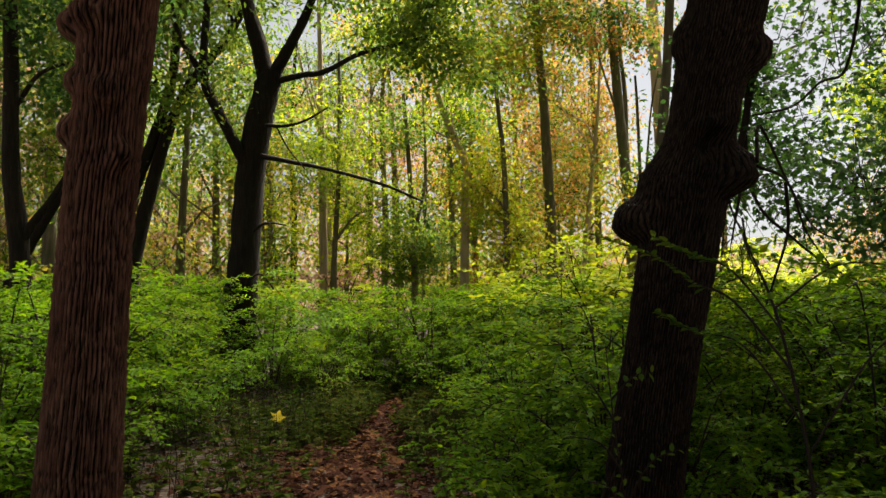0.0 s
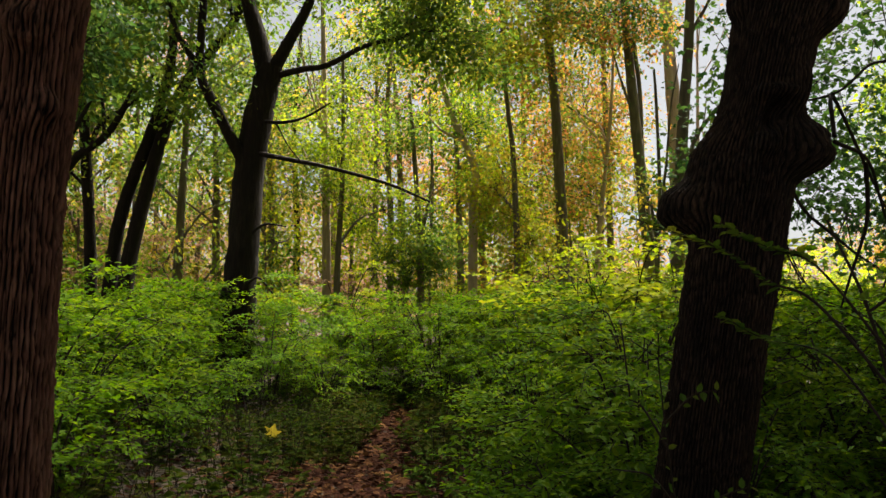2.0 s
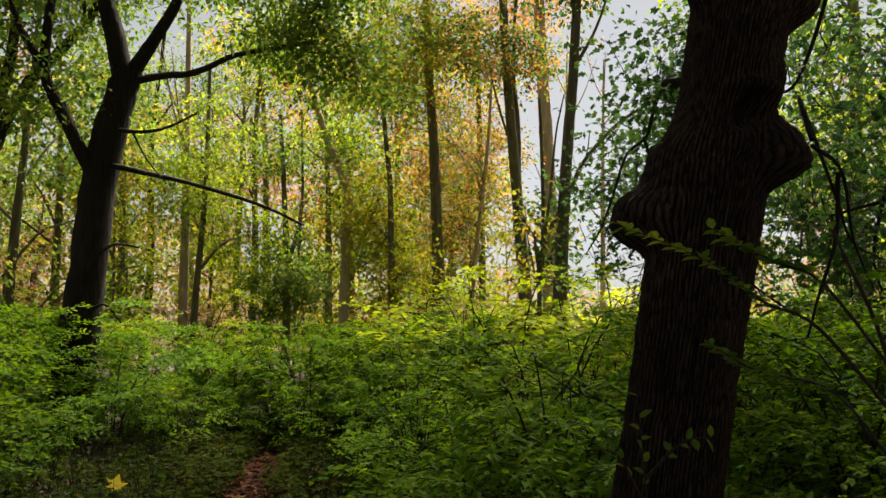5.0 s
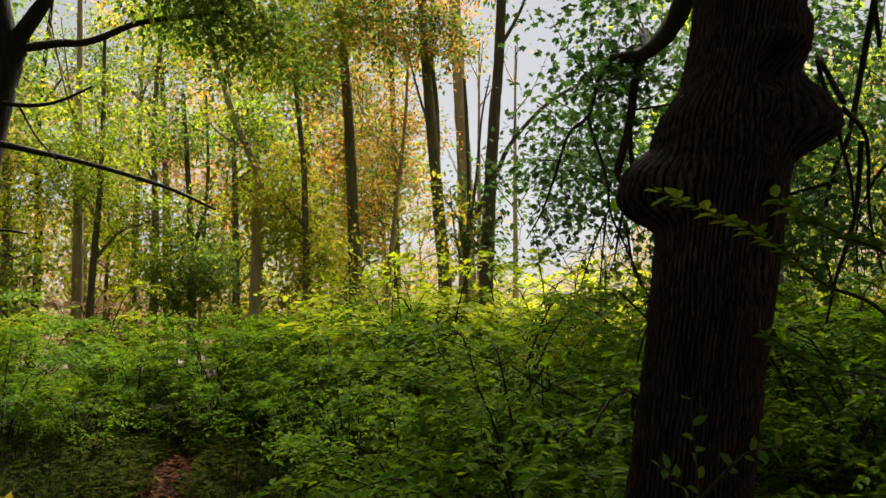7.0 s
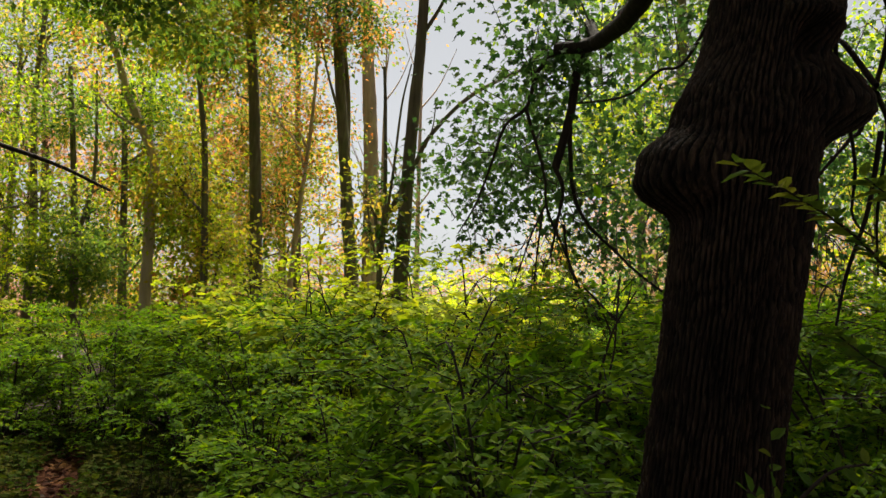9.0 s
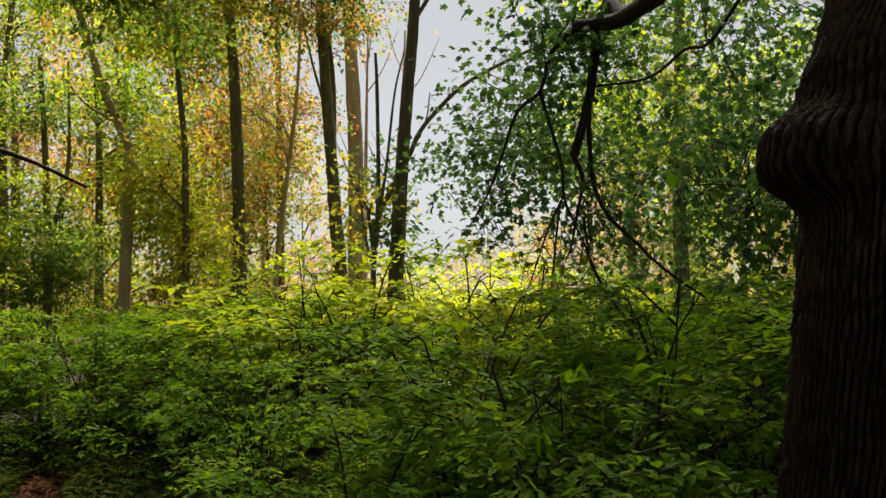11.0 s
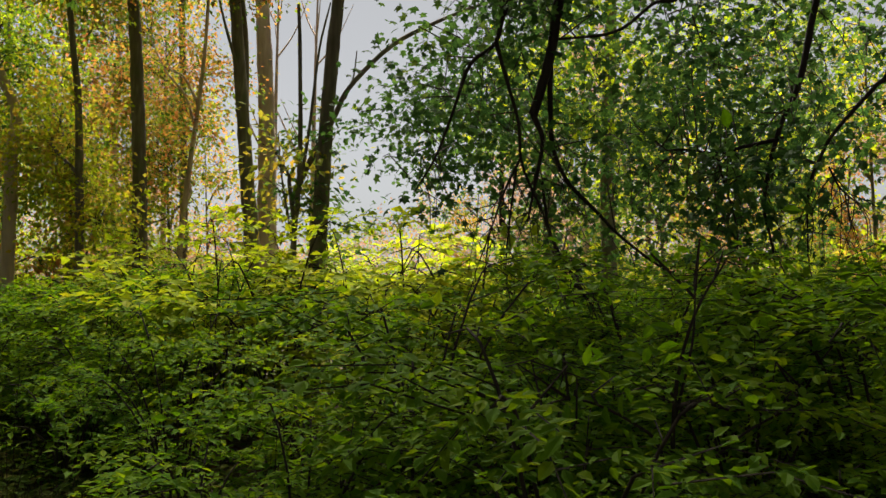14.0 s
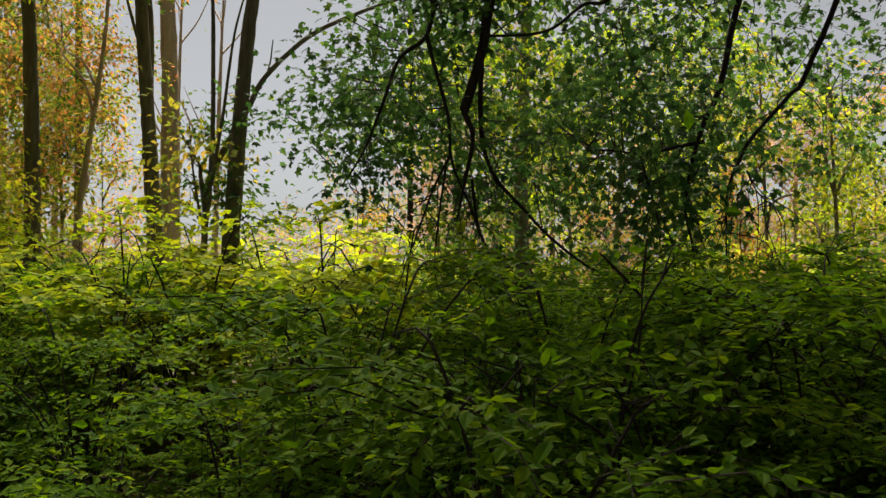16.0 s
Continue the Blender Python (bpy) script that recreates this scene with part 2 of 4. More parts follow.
def root(name, x, y, z, label, category, group="", kind=""):
    ob = new(name)
    ob.empty_display_size = 0.1
    ob.matrix_world = pose(x, y, z)
    return tagged(ob, label, category, group, kind)


# ---------------------------------------------------------------- ground
def ground_height(x, y):
    return 0.05 * np.sin(x * 0.9 + 0.4) * np.cos(y * 0.6) + 0.03 * np.sin(x * 2.3 + y * 1.7) + 0.10 * np.clip((np.abs(x - path_centre(y)) - 0.7) / 1.5, 0, 1)


def path_centre(y):
    return -0.35 - 0.35 * np.clip(y / 6, 0, 1) + 0.12 * np.clip((y - 7) / 4, 0, 1)


def build_ground():
    n = 150
    u = np.linspace(-1, 1, n)
    g = 14 * u + 700 * np.sign(u) * np.abs(u) ** 9
    x, y = np.meshgrid(g, g + 6, indexing="ij")
    z = ground_height(x, y)
    v = np.stack([x, y, z], -1).reshape(-1, 3)
    i, j = np.meshgrid(np.arange(n - 1), np.arange(n - 1), indexing="ij")
    a = (i * n + j).ravel()
    ob = new("ground", mesh_of("ground", v, np.stack([a, a + n, a + n + 1, a + 1], -1), True))
    ob.data.materials.append(SOIL)
    tagged(ob, "dark forest soil with a worn footpath", "ground", kind="structure")


build_ground()


# ---------------------------------------------------------------- trees
def crown_leaves(rng, blobs, supports, leaf, per, flat=0.45):
    """Leaf sprays inside uneven masses, each on a thin twig that starts at the nearest limb."""
    P, A, N, L, twigs = [], [], [], [], []
    for bx, by, bz, rx, ry, rz, count in blobs:
        d = unit(rng.normal(size=(count, 3)))
        r = rng.uniform(0.25, 1, count) ** 0.5 * (1 + 0.22 * rng.normal(size=count))
        centres = np.array((bx, by, bz)) + d * r[:, None] * np.array((rx, ry, rz))
        centres[:, 2] = np.maximum(centres[:, 2], 0.5)
        for c in centres:
            k = int(per * 1.5 * rng.uniform(0.5, 1.5))
            spread = rng.uniform(0.12, 0.32)
            o = rng.normal(size=(k, 3)) * np.array((spread, spread, spread * flat))
            tilt = rng.normal(size=2) * 0.35
            o[:, 2] += o[:, 0] * tilt[0] + o[:, 1] * tilt[1]
            P.append(c + o)
            A.append(unit(o) + rng.normal(size=(k, 3)) * 0.5 + np.array((0, 0, -0.35)))
            N.append(np.array((0, 0, 1.0)) + rng.normal(size=(k, 3)) * 0.55)
            L.append(leaf * 1.15 * rng.uniform(0.6, 1.3, k))
            s = supports[np.argsort(((supports - c) ** 2).sum(1))[int(rng.integers(0, 9))]]
            s = c + (s - c) * min(1.0, 0.7 / max(float(np.linalg.norm(s - c)), 0.01))
            mid = (s + c) / 2 + rng.normal(size=3) * 0.08 + np.array((0, 0, 0.1))
            twigs.append(tube([s, mid, c], 0.006, 0.0025, 3, 1))
    return np.vstack(P), np.vstack(A), np.vstack(N), np.concatenate(L), join(twigs)


def make_tree(label, trunk, r0, r1, bark, limbs=(), blobs=(), leaf_mat=None, leaf=0.09, per=26, shape=KITE, seed=1, sides=12, autolimb=True, group="", name="tree"):
    """A tree: trunk, limbs, twigs and crown as parts, at its foot."""
    rng = np.random.default_rng(seed)
    foot = np.array(trunk[0], dtype=float)
    ob = root(name, *foot, label, "tree", group)
    v, f = tube(np.array(trunk) - foot - np.array((0, 0, 0)), r0, r1, sides, 7, 0.045, rng)
    flare = np.exp(-np.maximum(v[:, 2], 0) / 0.25)[:, None]
    v[:, :2] *= 1 + 0.45 * flare * (np.abs(v[:, 2:3]) < 1.5)
    part("trunk", mesh_of("trunk", v - np.array((0, 0, 0.08)) * (v[:, 2:3] < 0.02), f, True), bark, ob)
    line = spline(trunk, 8)
    supports = [line[len(line) // 4:]]
    for pts, a, b in limbs:
        v, f = tube(np.array(pts) - foot, a, b, 7, 5, 0.05, rng)
        part("limb", mesh_of("limb", v, f, True), bark, ob)
        supports.append(spline(pts, 8))
    if autolimb:
        for b in blobs:
            c = np.array(b[:3])
            want = c[2] - 0.5 - 0.35 * np.linalg.norm(c[:2] - foot[:2])
            s = line[np.argmin(np.abs(line[:, 2] - want))]
            if np.linalg.norm(c - s) > 0.5:
                pts = [s, (s + c) / 2 + np.array((*rng.normal(size=2) * 0.12, 0.15)), c, c + (c - s) * 0.25 + rng.normal(size=3) * 0.1]
                v, f = tube(np.array(pts) - foot, 0.032, 0.008, 5, 5, 0.05, rng)
                part("limb", mesh_of("limb", v, f, True), bark, ob)
                supports.append(spline(pts, 8))
    if blobs:
        mats = leaf_mat if isinstance(leaf_mat, (list, tuple)) else [leaf_mat]
        P, A, N, L, tw = crown_leaves(rng, blobs, np.vstack(supports), leaf, per)
        mass("twigwork", mesh_of("twigwork", tw[0] - foot, tw[1]), TWIG, ob)
        which = (rng.integers(0, len(mats), len(P) // 12 + 1)).repeat(12)[:len(P)]
        for k, m in enumerate(mats):
            s = which == k
            mass("crown", leaf_mesh("crown", P[s] - foot, A[s], N[s], L[s], shape), m, ob)
    return ob


def barked_trunk(points, radii, lumps, bottom, top, ridges, depth, seed, rows=330, cols=230):
    """A near trunk with furrowed bark and burls: lumps are (angle in degrees, height, how far out, width round, height spread)."""
    rng = np.random.default_rng(seed)
    pz = np.array([p[2] for p in points])
    z = np.linspace(bottom, top, rows)
    sm = spline(points, 20)
    cx, cy = np.interp(z, sm[:, 2], sm[:, 0]), np.interp(z, sm[:, 2], sm[:, 1])
    r = np.interp(z, pz, radii)
    k = np.ones(9) / 9
    r = np.convolve(np.pad(r, 4, mode="edge"), k, "valid")
    th = np.linspace(0, 2 * np.pi, cols, endpoint=False)
    T, Z = np.meshgrid(th, z)
    warp = np.zeros_like(T)
    for f1, f2, a in ((1, 2.3, 1.2), (2, 4.1, 0.9), (3, 7.7, 0.8), (5, 13.0, 0.6), (8, 21.0, 0.45), (13, 37.0, 0.3)):
        f2 = f2 * 0.75
        warp += a * np.sin(f1 * T + f2 * Z + rng.uniform(0, 6.3)) * np.cos(f2 * 0.7 * Z - f1 * T + rng.uniform(0, 6.3))
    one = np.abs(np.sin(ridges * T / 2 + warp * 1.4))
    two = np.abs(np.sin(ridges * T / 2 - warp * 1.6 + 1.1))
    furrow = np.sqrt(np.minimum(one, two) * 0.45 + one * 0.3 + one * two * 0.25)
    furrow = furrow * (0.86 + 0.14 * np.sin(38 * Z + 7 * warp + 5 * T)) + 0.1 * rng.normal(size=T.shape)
    R = r[:, None] * np.ones_like(T) + depth * (furrow - 0.6)
    R += r[:, None] * 0.05 * np.sin(2 * T + 1.5 * Z) + r[:, None] * 0.035 * np.sin(3 * T - 2.6 * Z + 1)
    for ang, h, out, wide, tall in lumps:
        d = (T - radians(ang) + np.pi) % (2 * np.pi) - np.pi
        R += out * np.exp(-((d / radians(wide)) ** 2 + ((Z - h) / tall) ** 2) ** 2.0)
    v = np.stack([cx[:, None] + R * np.cos(T), cy[:, None] + R * np.sin(T), Z], -1).reshape(-1, 3)
    i = np.arange(rows - 1)[:, None] * cols
    j = np.arange(cols)[None]
    f = np.stack([i + j, i + (j + 1) % cols, i + cols + (j + 1) % cols, i + cols + j], -1).reshape(-1, 4)
    return v, f, furrow.ravel()


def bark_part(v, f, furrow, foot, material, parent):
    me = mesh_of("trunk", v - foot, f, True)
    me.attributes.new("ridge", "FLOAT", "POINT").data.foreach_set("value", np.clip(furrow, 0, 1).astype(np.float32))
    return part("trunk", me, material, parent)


def foliage(name, rng, blobs, supports, leaf, per, shape, material, parent, foot):
    P, A, N, L, tw = crown_leaves(rng, blobs, supports, leaf, per)
    mass("twigwork", mesh_of("twigwork", tw[0] - foot, tw[1]), TWIG, parent)
    return mass(name, leaf_mesh(name, P - foot, A, N, L, shape), material, parent)


def furrowed_tree():
    """The brown furrowed tree beside the path."""
    foot = np.array((-1.26, 2.55, 0.1))
    ob = root("tree", *foot, "brown deeply furrowed tree trunk with burls beside the path", "tree")
    pts = [(-1.250, 2.55, -0.1), (-1.195, 2.55, 0.7), (-1.160, 2.55, 1.2), (-1.13, 2.55, 1.75), (-1.10, 2.55, 2.1), (-1.07, 2.55, 2.5), (-1.04, 2.6, 3.4), (-0.98, 2.75, 5.0)]
    v, f, ridge = barked_trunk(pts, [0.18, 0.128, 0.114, 0.108, 0.110, 0.122, 0.115, 0.09],
                        [(312, 1.97, 0.05, 17, 0.05), (318, 1.94, -0.03, 6, 0.016), (285, 2.17, 0.05, 20, 0.05), (290, 2.16, -0.025, 6, 0.015), (180, 2.42, 0.075, 24, 0.06), (196, 2.06, 0.04, 22, 0.05),
                         (250, 2.42, 0.05, 25, 0.05), (330, 2.6, 0.04, 25, 0.1), (205, 2.22, 0.03, 22, 0.04)], -0.1, 5.0, 52, 0.021, 5, 320, 300)
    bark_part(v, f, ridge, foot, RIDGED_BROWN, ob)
    rng = np.random.default_rng(21)
    sup = [spline(pts, 8)[30:]]
    for q in ([(-0.98, 2.75, 4.9), (-1.3, 3.2, 6.0), (-1.8, 3.8, 7.3)], [(-0.98, 2.75, 4.9), (-0.6, 2.4, 6.2), (0.1, 2.0, 7.4)], [(-1.02, 2.72, 4.3), (-2.0, 2.2, 5.3), (-3.2, 1.8, 5.9)]):
        vv, ff = tube(np.array(q) - foot, 0.07, 0.025, 8, 5, 0.05, rng)
        part("limb", mesh_of("limb", vv, ff, True), BARK_BROWN, ob)
        sup.append(spline(q, 8))
    # crown above the view, thickened and widened to shade the ground below
    foliage("crown", rng, [(-1.6, 3.2, 7.4, 2.2, 2.2, 1.1, 260), (-3.0, 1.8, 6.6, 1.6, 1.6, 0.8, 110), (0.2, 1.4, 7.4, 1.9, 1.9, 0.9, 210), (-3.2, 5.4, 8.1, 2.0, 1.9, 0.6, 150)], np.vstack(sup), 0.1, 20, KITE, GREEN_LEAF, ob, foot)
    return ob


def burled_tree():
    """The dark leaning tree with burls, its low hanging limbs, and an added unseen canopy for shade."""
    foot = np.array((0.95, 3.6, 0.1))
    ob = root("tree", *foot, "dark leaning old tree with large burls and drooping limbs", "tree")
    pts = [(0.86, 3.71, -0.1), (0.93, 3.71, 0.5), (0.97, 3.71, 0.8), (1.045, 3.70, 1.31), (1.11, 3.69, 1.72), (1.17, 3.69, 2.05), (1.24, 3.69, 2.32), (1.30, 3.70, 2.58), (1.37, 3.70, 2.85), (1.48, 3.72, 3.5), (1.6, 3.8, 4.6)]
    v, f, ridge = barked_trunk(pts, [0.23, 0.18, 0.168, 0.161, 0.171, 0.174, 0.154, 0.168, 0.19, 0.165, 0.12],
                        [(335, 2.07, 0.105, 36, 0.11), (318, 2.02, 0.03, 20, 0.06), (166, 1.85, 0.09, 44, 0.10), (184, 1.97, 0.06, 44, 0.19), (164, 1.80, 0.02, 38, 0.05), (272, 2.19, -0.07, 17, 0.055), (262, 2.28, 0.05, 26, 0.03),
                         (300, 2.3, 0.035, 20, 0.09), (268, 2.08, 0.045, 16, 0.05), (250, 1.98, 0.03, 15, 0.06), (330, 2.62, 0.08, 22, 0.09), (180, 2.72, 0.05, 25, 0.1), (285, 1.72, -0.03, 9, 0.2), (255, 1.2, -0.02, 8, 0.4), (126, 0.9, 0.012, 20, 0.6)],
                        -0.1, 4.6, 76, 0.019, 9, 330, 360)
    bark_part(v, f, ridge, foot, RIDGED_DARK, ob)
    rng = np.random.default_rng(31)
    limbs = [
        ([(1.5, 3.68, 3.75), (1.75, 4.3, 3.75), (2.09, 5.21, 3.2), (2.44, 6.15, 3.24), (2.4, 6.57, 3.31)], 0.085, 0.04),
        ([(1.5, 3.7, 3.7), (2.2, 4.2, 4.0), (3.1, 5.0, 3.65), (3.71, 5.52, 3.17)], 0.034, 0.014),
        ([(2.44, 6.15, 3.24), (2.62, 6.5, 3.5), (2.76, 6.69, 3.52), (2.7, 6.75, 3.31), (2.65, 6.79, 2.91), (2.57, 6.86, 2.54)], 0.04, 0.03),
        ([(2.65, 6.79, 2.91), (2.69, 6.84, 2.6), (2.74, 6.87, 2.36), (2.85, 6.86, 2.15), (3.02, 6.79, 1.97), (3.19, 6.71, 1.79), (3.41, 6.57, 1.6), (3.57, 6.48, 1.55), (3.8, 6.29, 1.49)], 0.018, 0.005),
        ([(2.57, 6.86, 2.54), (2.61, 6.82, 2.38), (2.58, 6.85, 2.13), (2.54, 6.88, 1.88)], 0.02, 0.006),
        ([(2.4, 6.57, 3.31), (2.57, 7.11, 3.32), (2.51, 7.16, 3.06), (2.37, 7.25, 2.91), (2.28, 7.32, 2.59), (2.19, 7.38, 2.31), (2.08, 7.45, 2.09)], 0.02, 0.005),
        ([(2.45, 7.08, 3.03), (2.5, 7.04, 2.8), (2.56, 6.99, 2.51), (2.58, 6.98, 2.25), (2.67, 6.9, 1.96), (2.76, 6.82, 1.67), (2.87, 6.73, 1.42)], 0.014, 0.004),
        ([(2.57, 6.98, 2.29), (2.49, 7.05, 2.07), (2.42, 7.1, 1.82), (2.34, 7.15, 1.57)], 0.009, 0.003),
        ([(2.64, 6.86, 2.13), (2.68, 6.83, 1.81), (2.76, 6.76, 1.6), (2.82, 6.7, 1.53)], 0.01, 0.003),
        ([(2.55, 7.0, 2.22), (2.52, 7.03, 1.89), (2.5, 7.04, 1.6), (2.53, 7.02, 1.35)], 0.008, 0.003),
        ([(3.1, 5.0, 3.65), (3.5, 5.3, 3.55), (3.82, 5.73, 3.27), (3.75, 5.83, 2.71), (3.7, 5.91, 2.49), (3.66, 5.97, 2.24), (3.63, 6.0, 1.97), (3.66, 5.97, 1.73), (3.67, 5.95, 1.53)], 0.028, 0.004),
        ([(3.7, 5.91, 2.37), (3.57, 6.09, 2.33), (3.48, 6.22, 2.3), (3.37, 6.35, 2.33), (3.26, 6.47, 2.33)], 0.014, 0.005),
        ([(3.48, 6.22, 2.3), (3.5, 6.18, 2.12), (3.54, 6.13, 1.87), (3.55, 6.12, 1.67), (3.58, 6.07, 1.53)], 0.008, 0.003),
        ([(3.1, 5.0, 3.65), (3.7, 5.05, 3.3), (3.9, 5.38, 2.72), (3.86, 5.46, 2.6), (3.76, 5.63, 2.37), (3.71, 5.7, 2.21), (3.68, 5.75, 2.03), (3.68, 5.76, 1.66)], 0.02, 0.004),
        ([(3.74, 5.66, 2.17), (3.77, 5.61, 2.04), (3.81, 5.54, 1.96)], 0.006, 0.003),
        ([(2.2, 4.2, 4.0), (2.9, 5.3, 3.7), (3.27, 6.24, 3.29), (3.13, 6.39, 3.21), (2.97, 6.56, 3.05), (2.69, 6.82, 3.02)], 0.016, 0.008),
        ([(1.6, 3.8, 4.55), (1.3, 4.3, 5.6), (0.8, 5.0, 6.6)], 0.09, 0.03),
        ([(1.6, 3.8, 4.55), (2.3, 3.4, 5.7), (3.4, 3.0, 6.8), (4.8, 2.7, 7.3), (6.3, 3.8, 7.7)], 0.09, 0.02),
        # the next five limbs are unseen, added to carry the shading canopy
        ([(4.8, 2.7, 7.25), (6.0, 1.8, 7.0), (7.0, 1.0, 6.9)], 0.035, 0.012),
        ([(3.4, 3.0, 6.8), (4.0, 1.2, 6.9), (4.7, -0.5, 6.8)], 0.035, 0.012),
        ([(1.6, 3.8, 4.55), (2.1, 4.8, 6.8), (2.8, 6.4, 8.7), (3.6, 7.8, 9.4), (3.2, 9.6, 9.9), (2.8, 12.0, 10.2)], 0.08, 0.025),
        ([(2.1, 4.8, 6.8), (3.7, 5.9, 8.5), (5.6, 7.4, 9.2)], 0.05, 0.02),
        ([(2.5, 5.8, 8.0), (1.2, 7.0, 9.0), (0.2, 8.2, 9.5)], 0.04, 0.02),
        ([(1.38, 3.6, 2.95), (1.75, 3.45, 3.3), (2.3, 3.2, 4.3)], 0.075, 0.04),
        ([(1.42, 3.5, 2.08), (1.6, 3.6, 2.02), (1.75, 3.75, 1.8), (1.95, 3.9, 1.62)], 0.008, 0.003),
        ([(1.42, 3.5, 2.1), (1.52, 3.7, 2.3), (1.72, 3.8, 1.98), (1.9, 3.95, 1.82), (2.1, 4.0, 1.75)], 0.009, 0.003),
        ([(1.6, 3.62, 2.02), (1.64, 3.7, 1.8), (1.6, 3.75, 1.6), (1.55, 3.75, 1.45)], 0.009, 0.004),
    ]
    sup = []
    for q, a, b in limbs:
        vv, ff = tube(np.array(q) - foot, a, b, 7, 6, 0.05, rng)
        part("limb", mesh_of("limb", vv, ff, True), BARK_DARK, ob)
        sup.append(spline(q, 8))
    hang = []
    for k in range(3, 15):
        for s in range(13):
            p = sup[k][int(len(sup[k]) * rng.uniform(0.15, 0.98))]
            w = np.array((*rng.normal(size=2) * 0.13, -rng.uniform(0.15, 0.5)))
            hang.append(tube([p, p + w * 0.4 + np.array((*rng.normal(size=2) * 0.06, 0.03)), p + w], 0.0045, 0.002, 3, 3))
    h = join(hang)
    mass("hanging_twigwork", mesh_of("hanging_twigwork", h[0] - foot, h[1]), TWIG, ob)
    foliage("crown", rng, [(4.06, 7.73, 3.3, 1.5, 1.5, 1.3, 150), (3.7, 9.3, 3.15, 0.75, 1.0, 0.75, 60), (6.0, 6.7, 3.4, 1.7, 1.7, 1.2, 130), (2.75, 6.9, 3.45, 0.6, 0.6, 0.4, 26),
                           (3.4, 6.3, 2.3, 0.8, 0.7, 0.5, 34), (5.0, 8.2, 2.2, 1.6, 1.2, 0.5, 40), (2.9, 8.2, 2.7, 0.6, 0.7, 0.6, 18)], np.vstack(sup), 0.058, 20, LOBED, DARK_LEAF, ob, foot)
    # high leaf masses above the view, added to keep light off the foreground
    high = np.vstack(sup)
    high = high[high[:, 2] > 4.4]
    foliage("crown", rng, [(0.9, 5.2, 7.2, 2.4, 2.0, 1.0, 150), (3.2, 2.8, 7.3, 2.2, 2.2, 1.2, 150), (1.6, 3.0, 6.4, 1.5, 1.5, 0.8, 80), (2.8, 4.0, 5.0, 1.0, 0.8, 0.6, 50), (4.8, 2.6, 7.3, 2.2, 2.0, 0.7, 240), (6.6, 3.6, 7.7, 1.8, 1.6, 0.6, 40), (8.3, 3.0, 7.2, 1.5, 1.5, 0.5, 90), (4.5, 3.9, 7.7, 1.3, 1.2, 0.4, 40), (3.9, 5.6, 7.3, 1.4, 1.3, 0.45, 120), (0.6, 3.6, 7.0, 1.5, 1.3, 0.5, 130), (-0.6, 5.0, 7.7, 1.4, 1.2, 0.4, 100), (2.3, 1.1, 6.9, 1.6, 1.4, 0.7, 190), (6.8, 1.2, 6.9, 1.8, 1.6, 0.6, 170), (4.6, -0.4, 6.8, 1.6, 1.5, 0.6, 110), (1.9, 4.6, 8.0, 1.5, 1.3, 0.5, 110),
                           (3.6, 7.8, 9.6, 2.0, 1.8, 0.7, 200), (5.8, 7.6, 9.5, 1.9, 1.8, 0.7, 170), (1.6, 7.2, 9.5, 1.7, 1.6, 0.7, 160), (-0.3, 8.4, 9.8, 1.6, 1.5, 0.7, 110), (4.0, 5.8, 9.2, 1.7, 1.5, 0.6, 130), (6.4, 9.6, 10.0, 1.5, 1.4, 0.6, 90), (2.8, 9.9, 10.0, 1.6, 1.4, 0.6, 150), (0.9, 9.6, 10.2, 1.5, 1.4, 0.6, 120), (3.2, 7.0, 10.4, 2.2, 2.0, 0.6, 130), (5.6, 5.4, 9.6, 1.8, 1.6, 0.6, 130), (2.7, 12.3, 10.2, 1.7, 1.5, 0.6, 130), (1.0, 11.4, 10.3, 1.5, 1.4, 0.6, 90)], high, 0.1, 20, KITE, DARK_LEAF, ob, foot)
    return ob


furrowed_tree()
burled_tree()

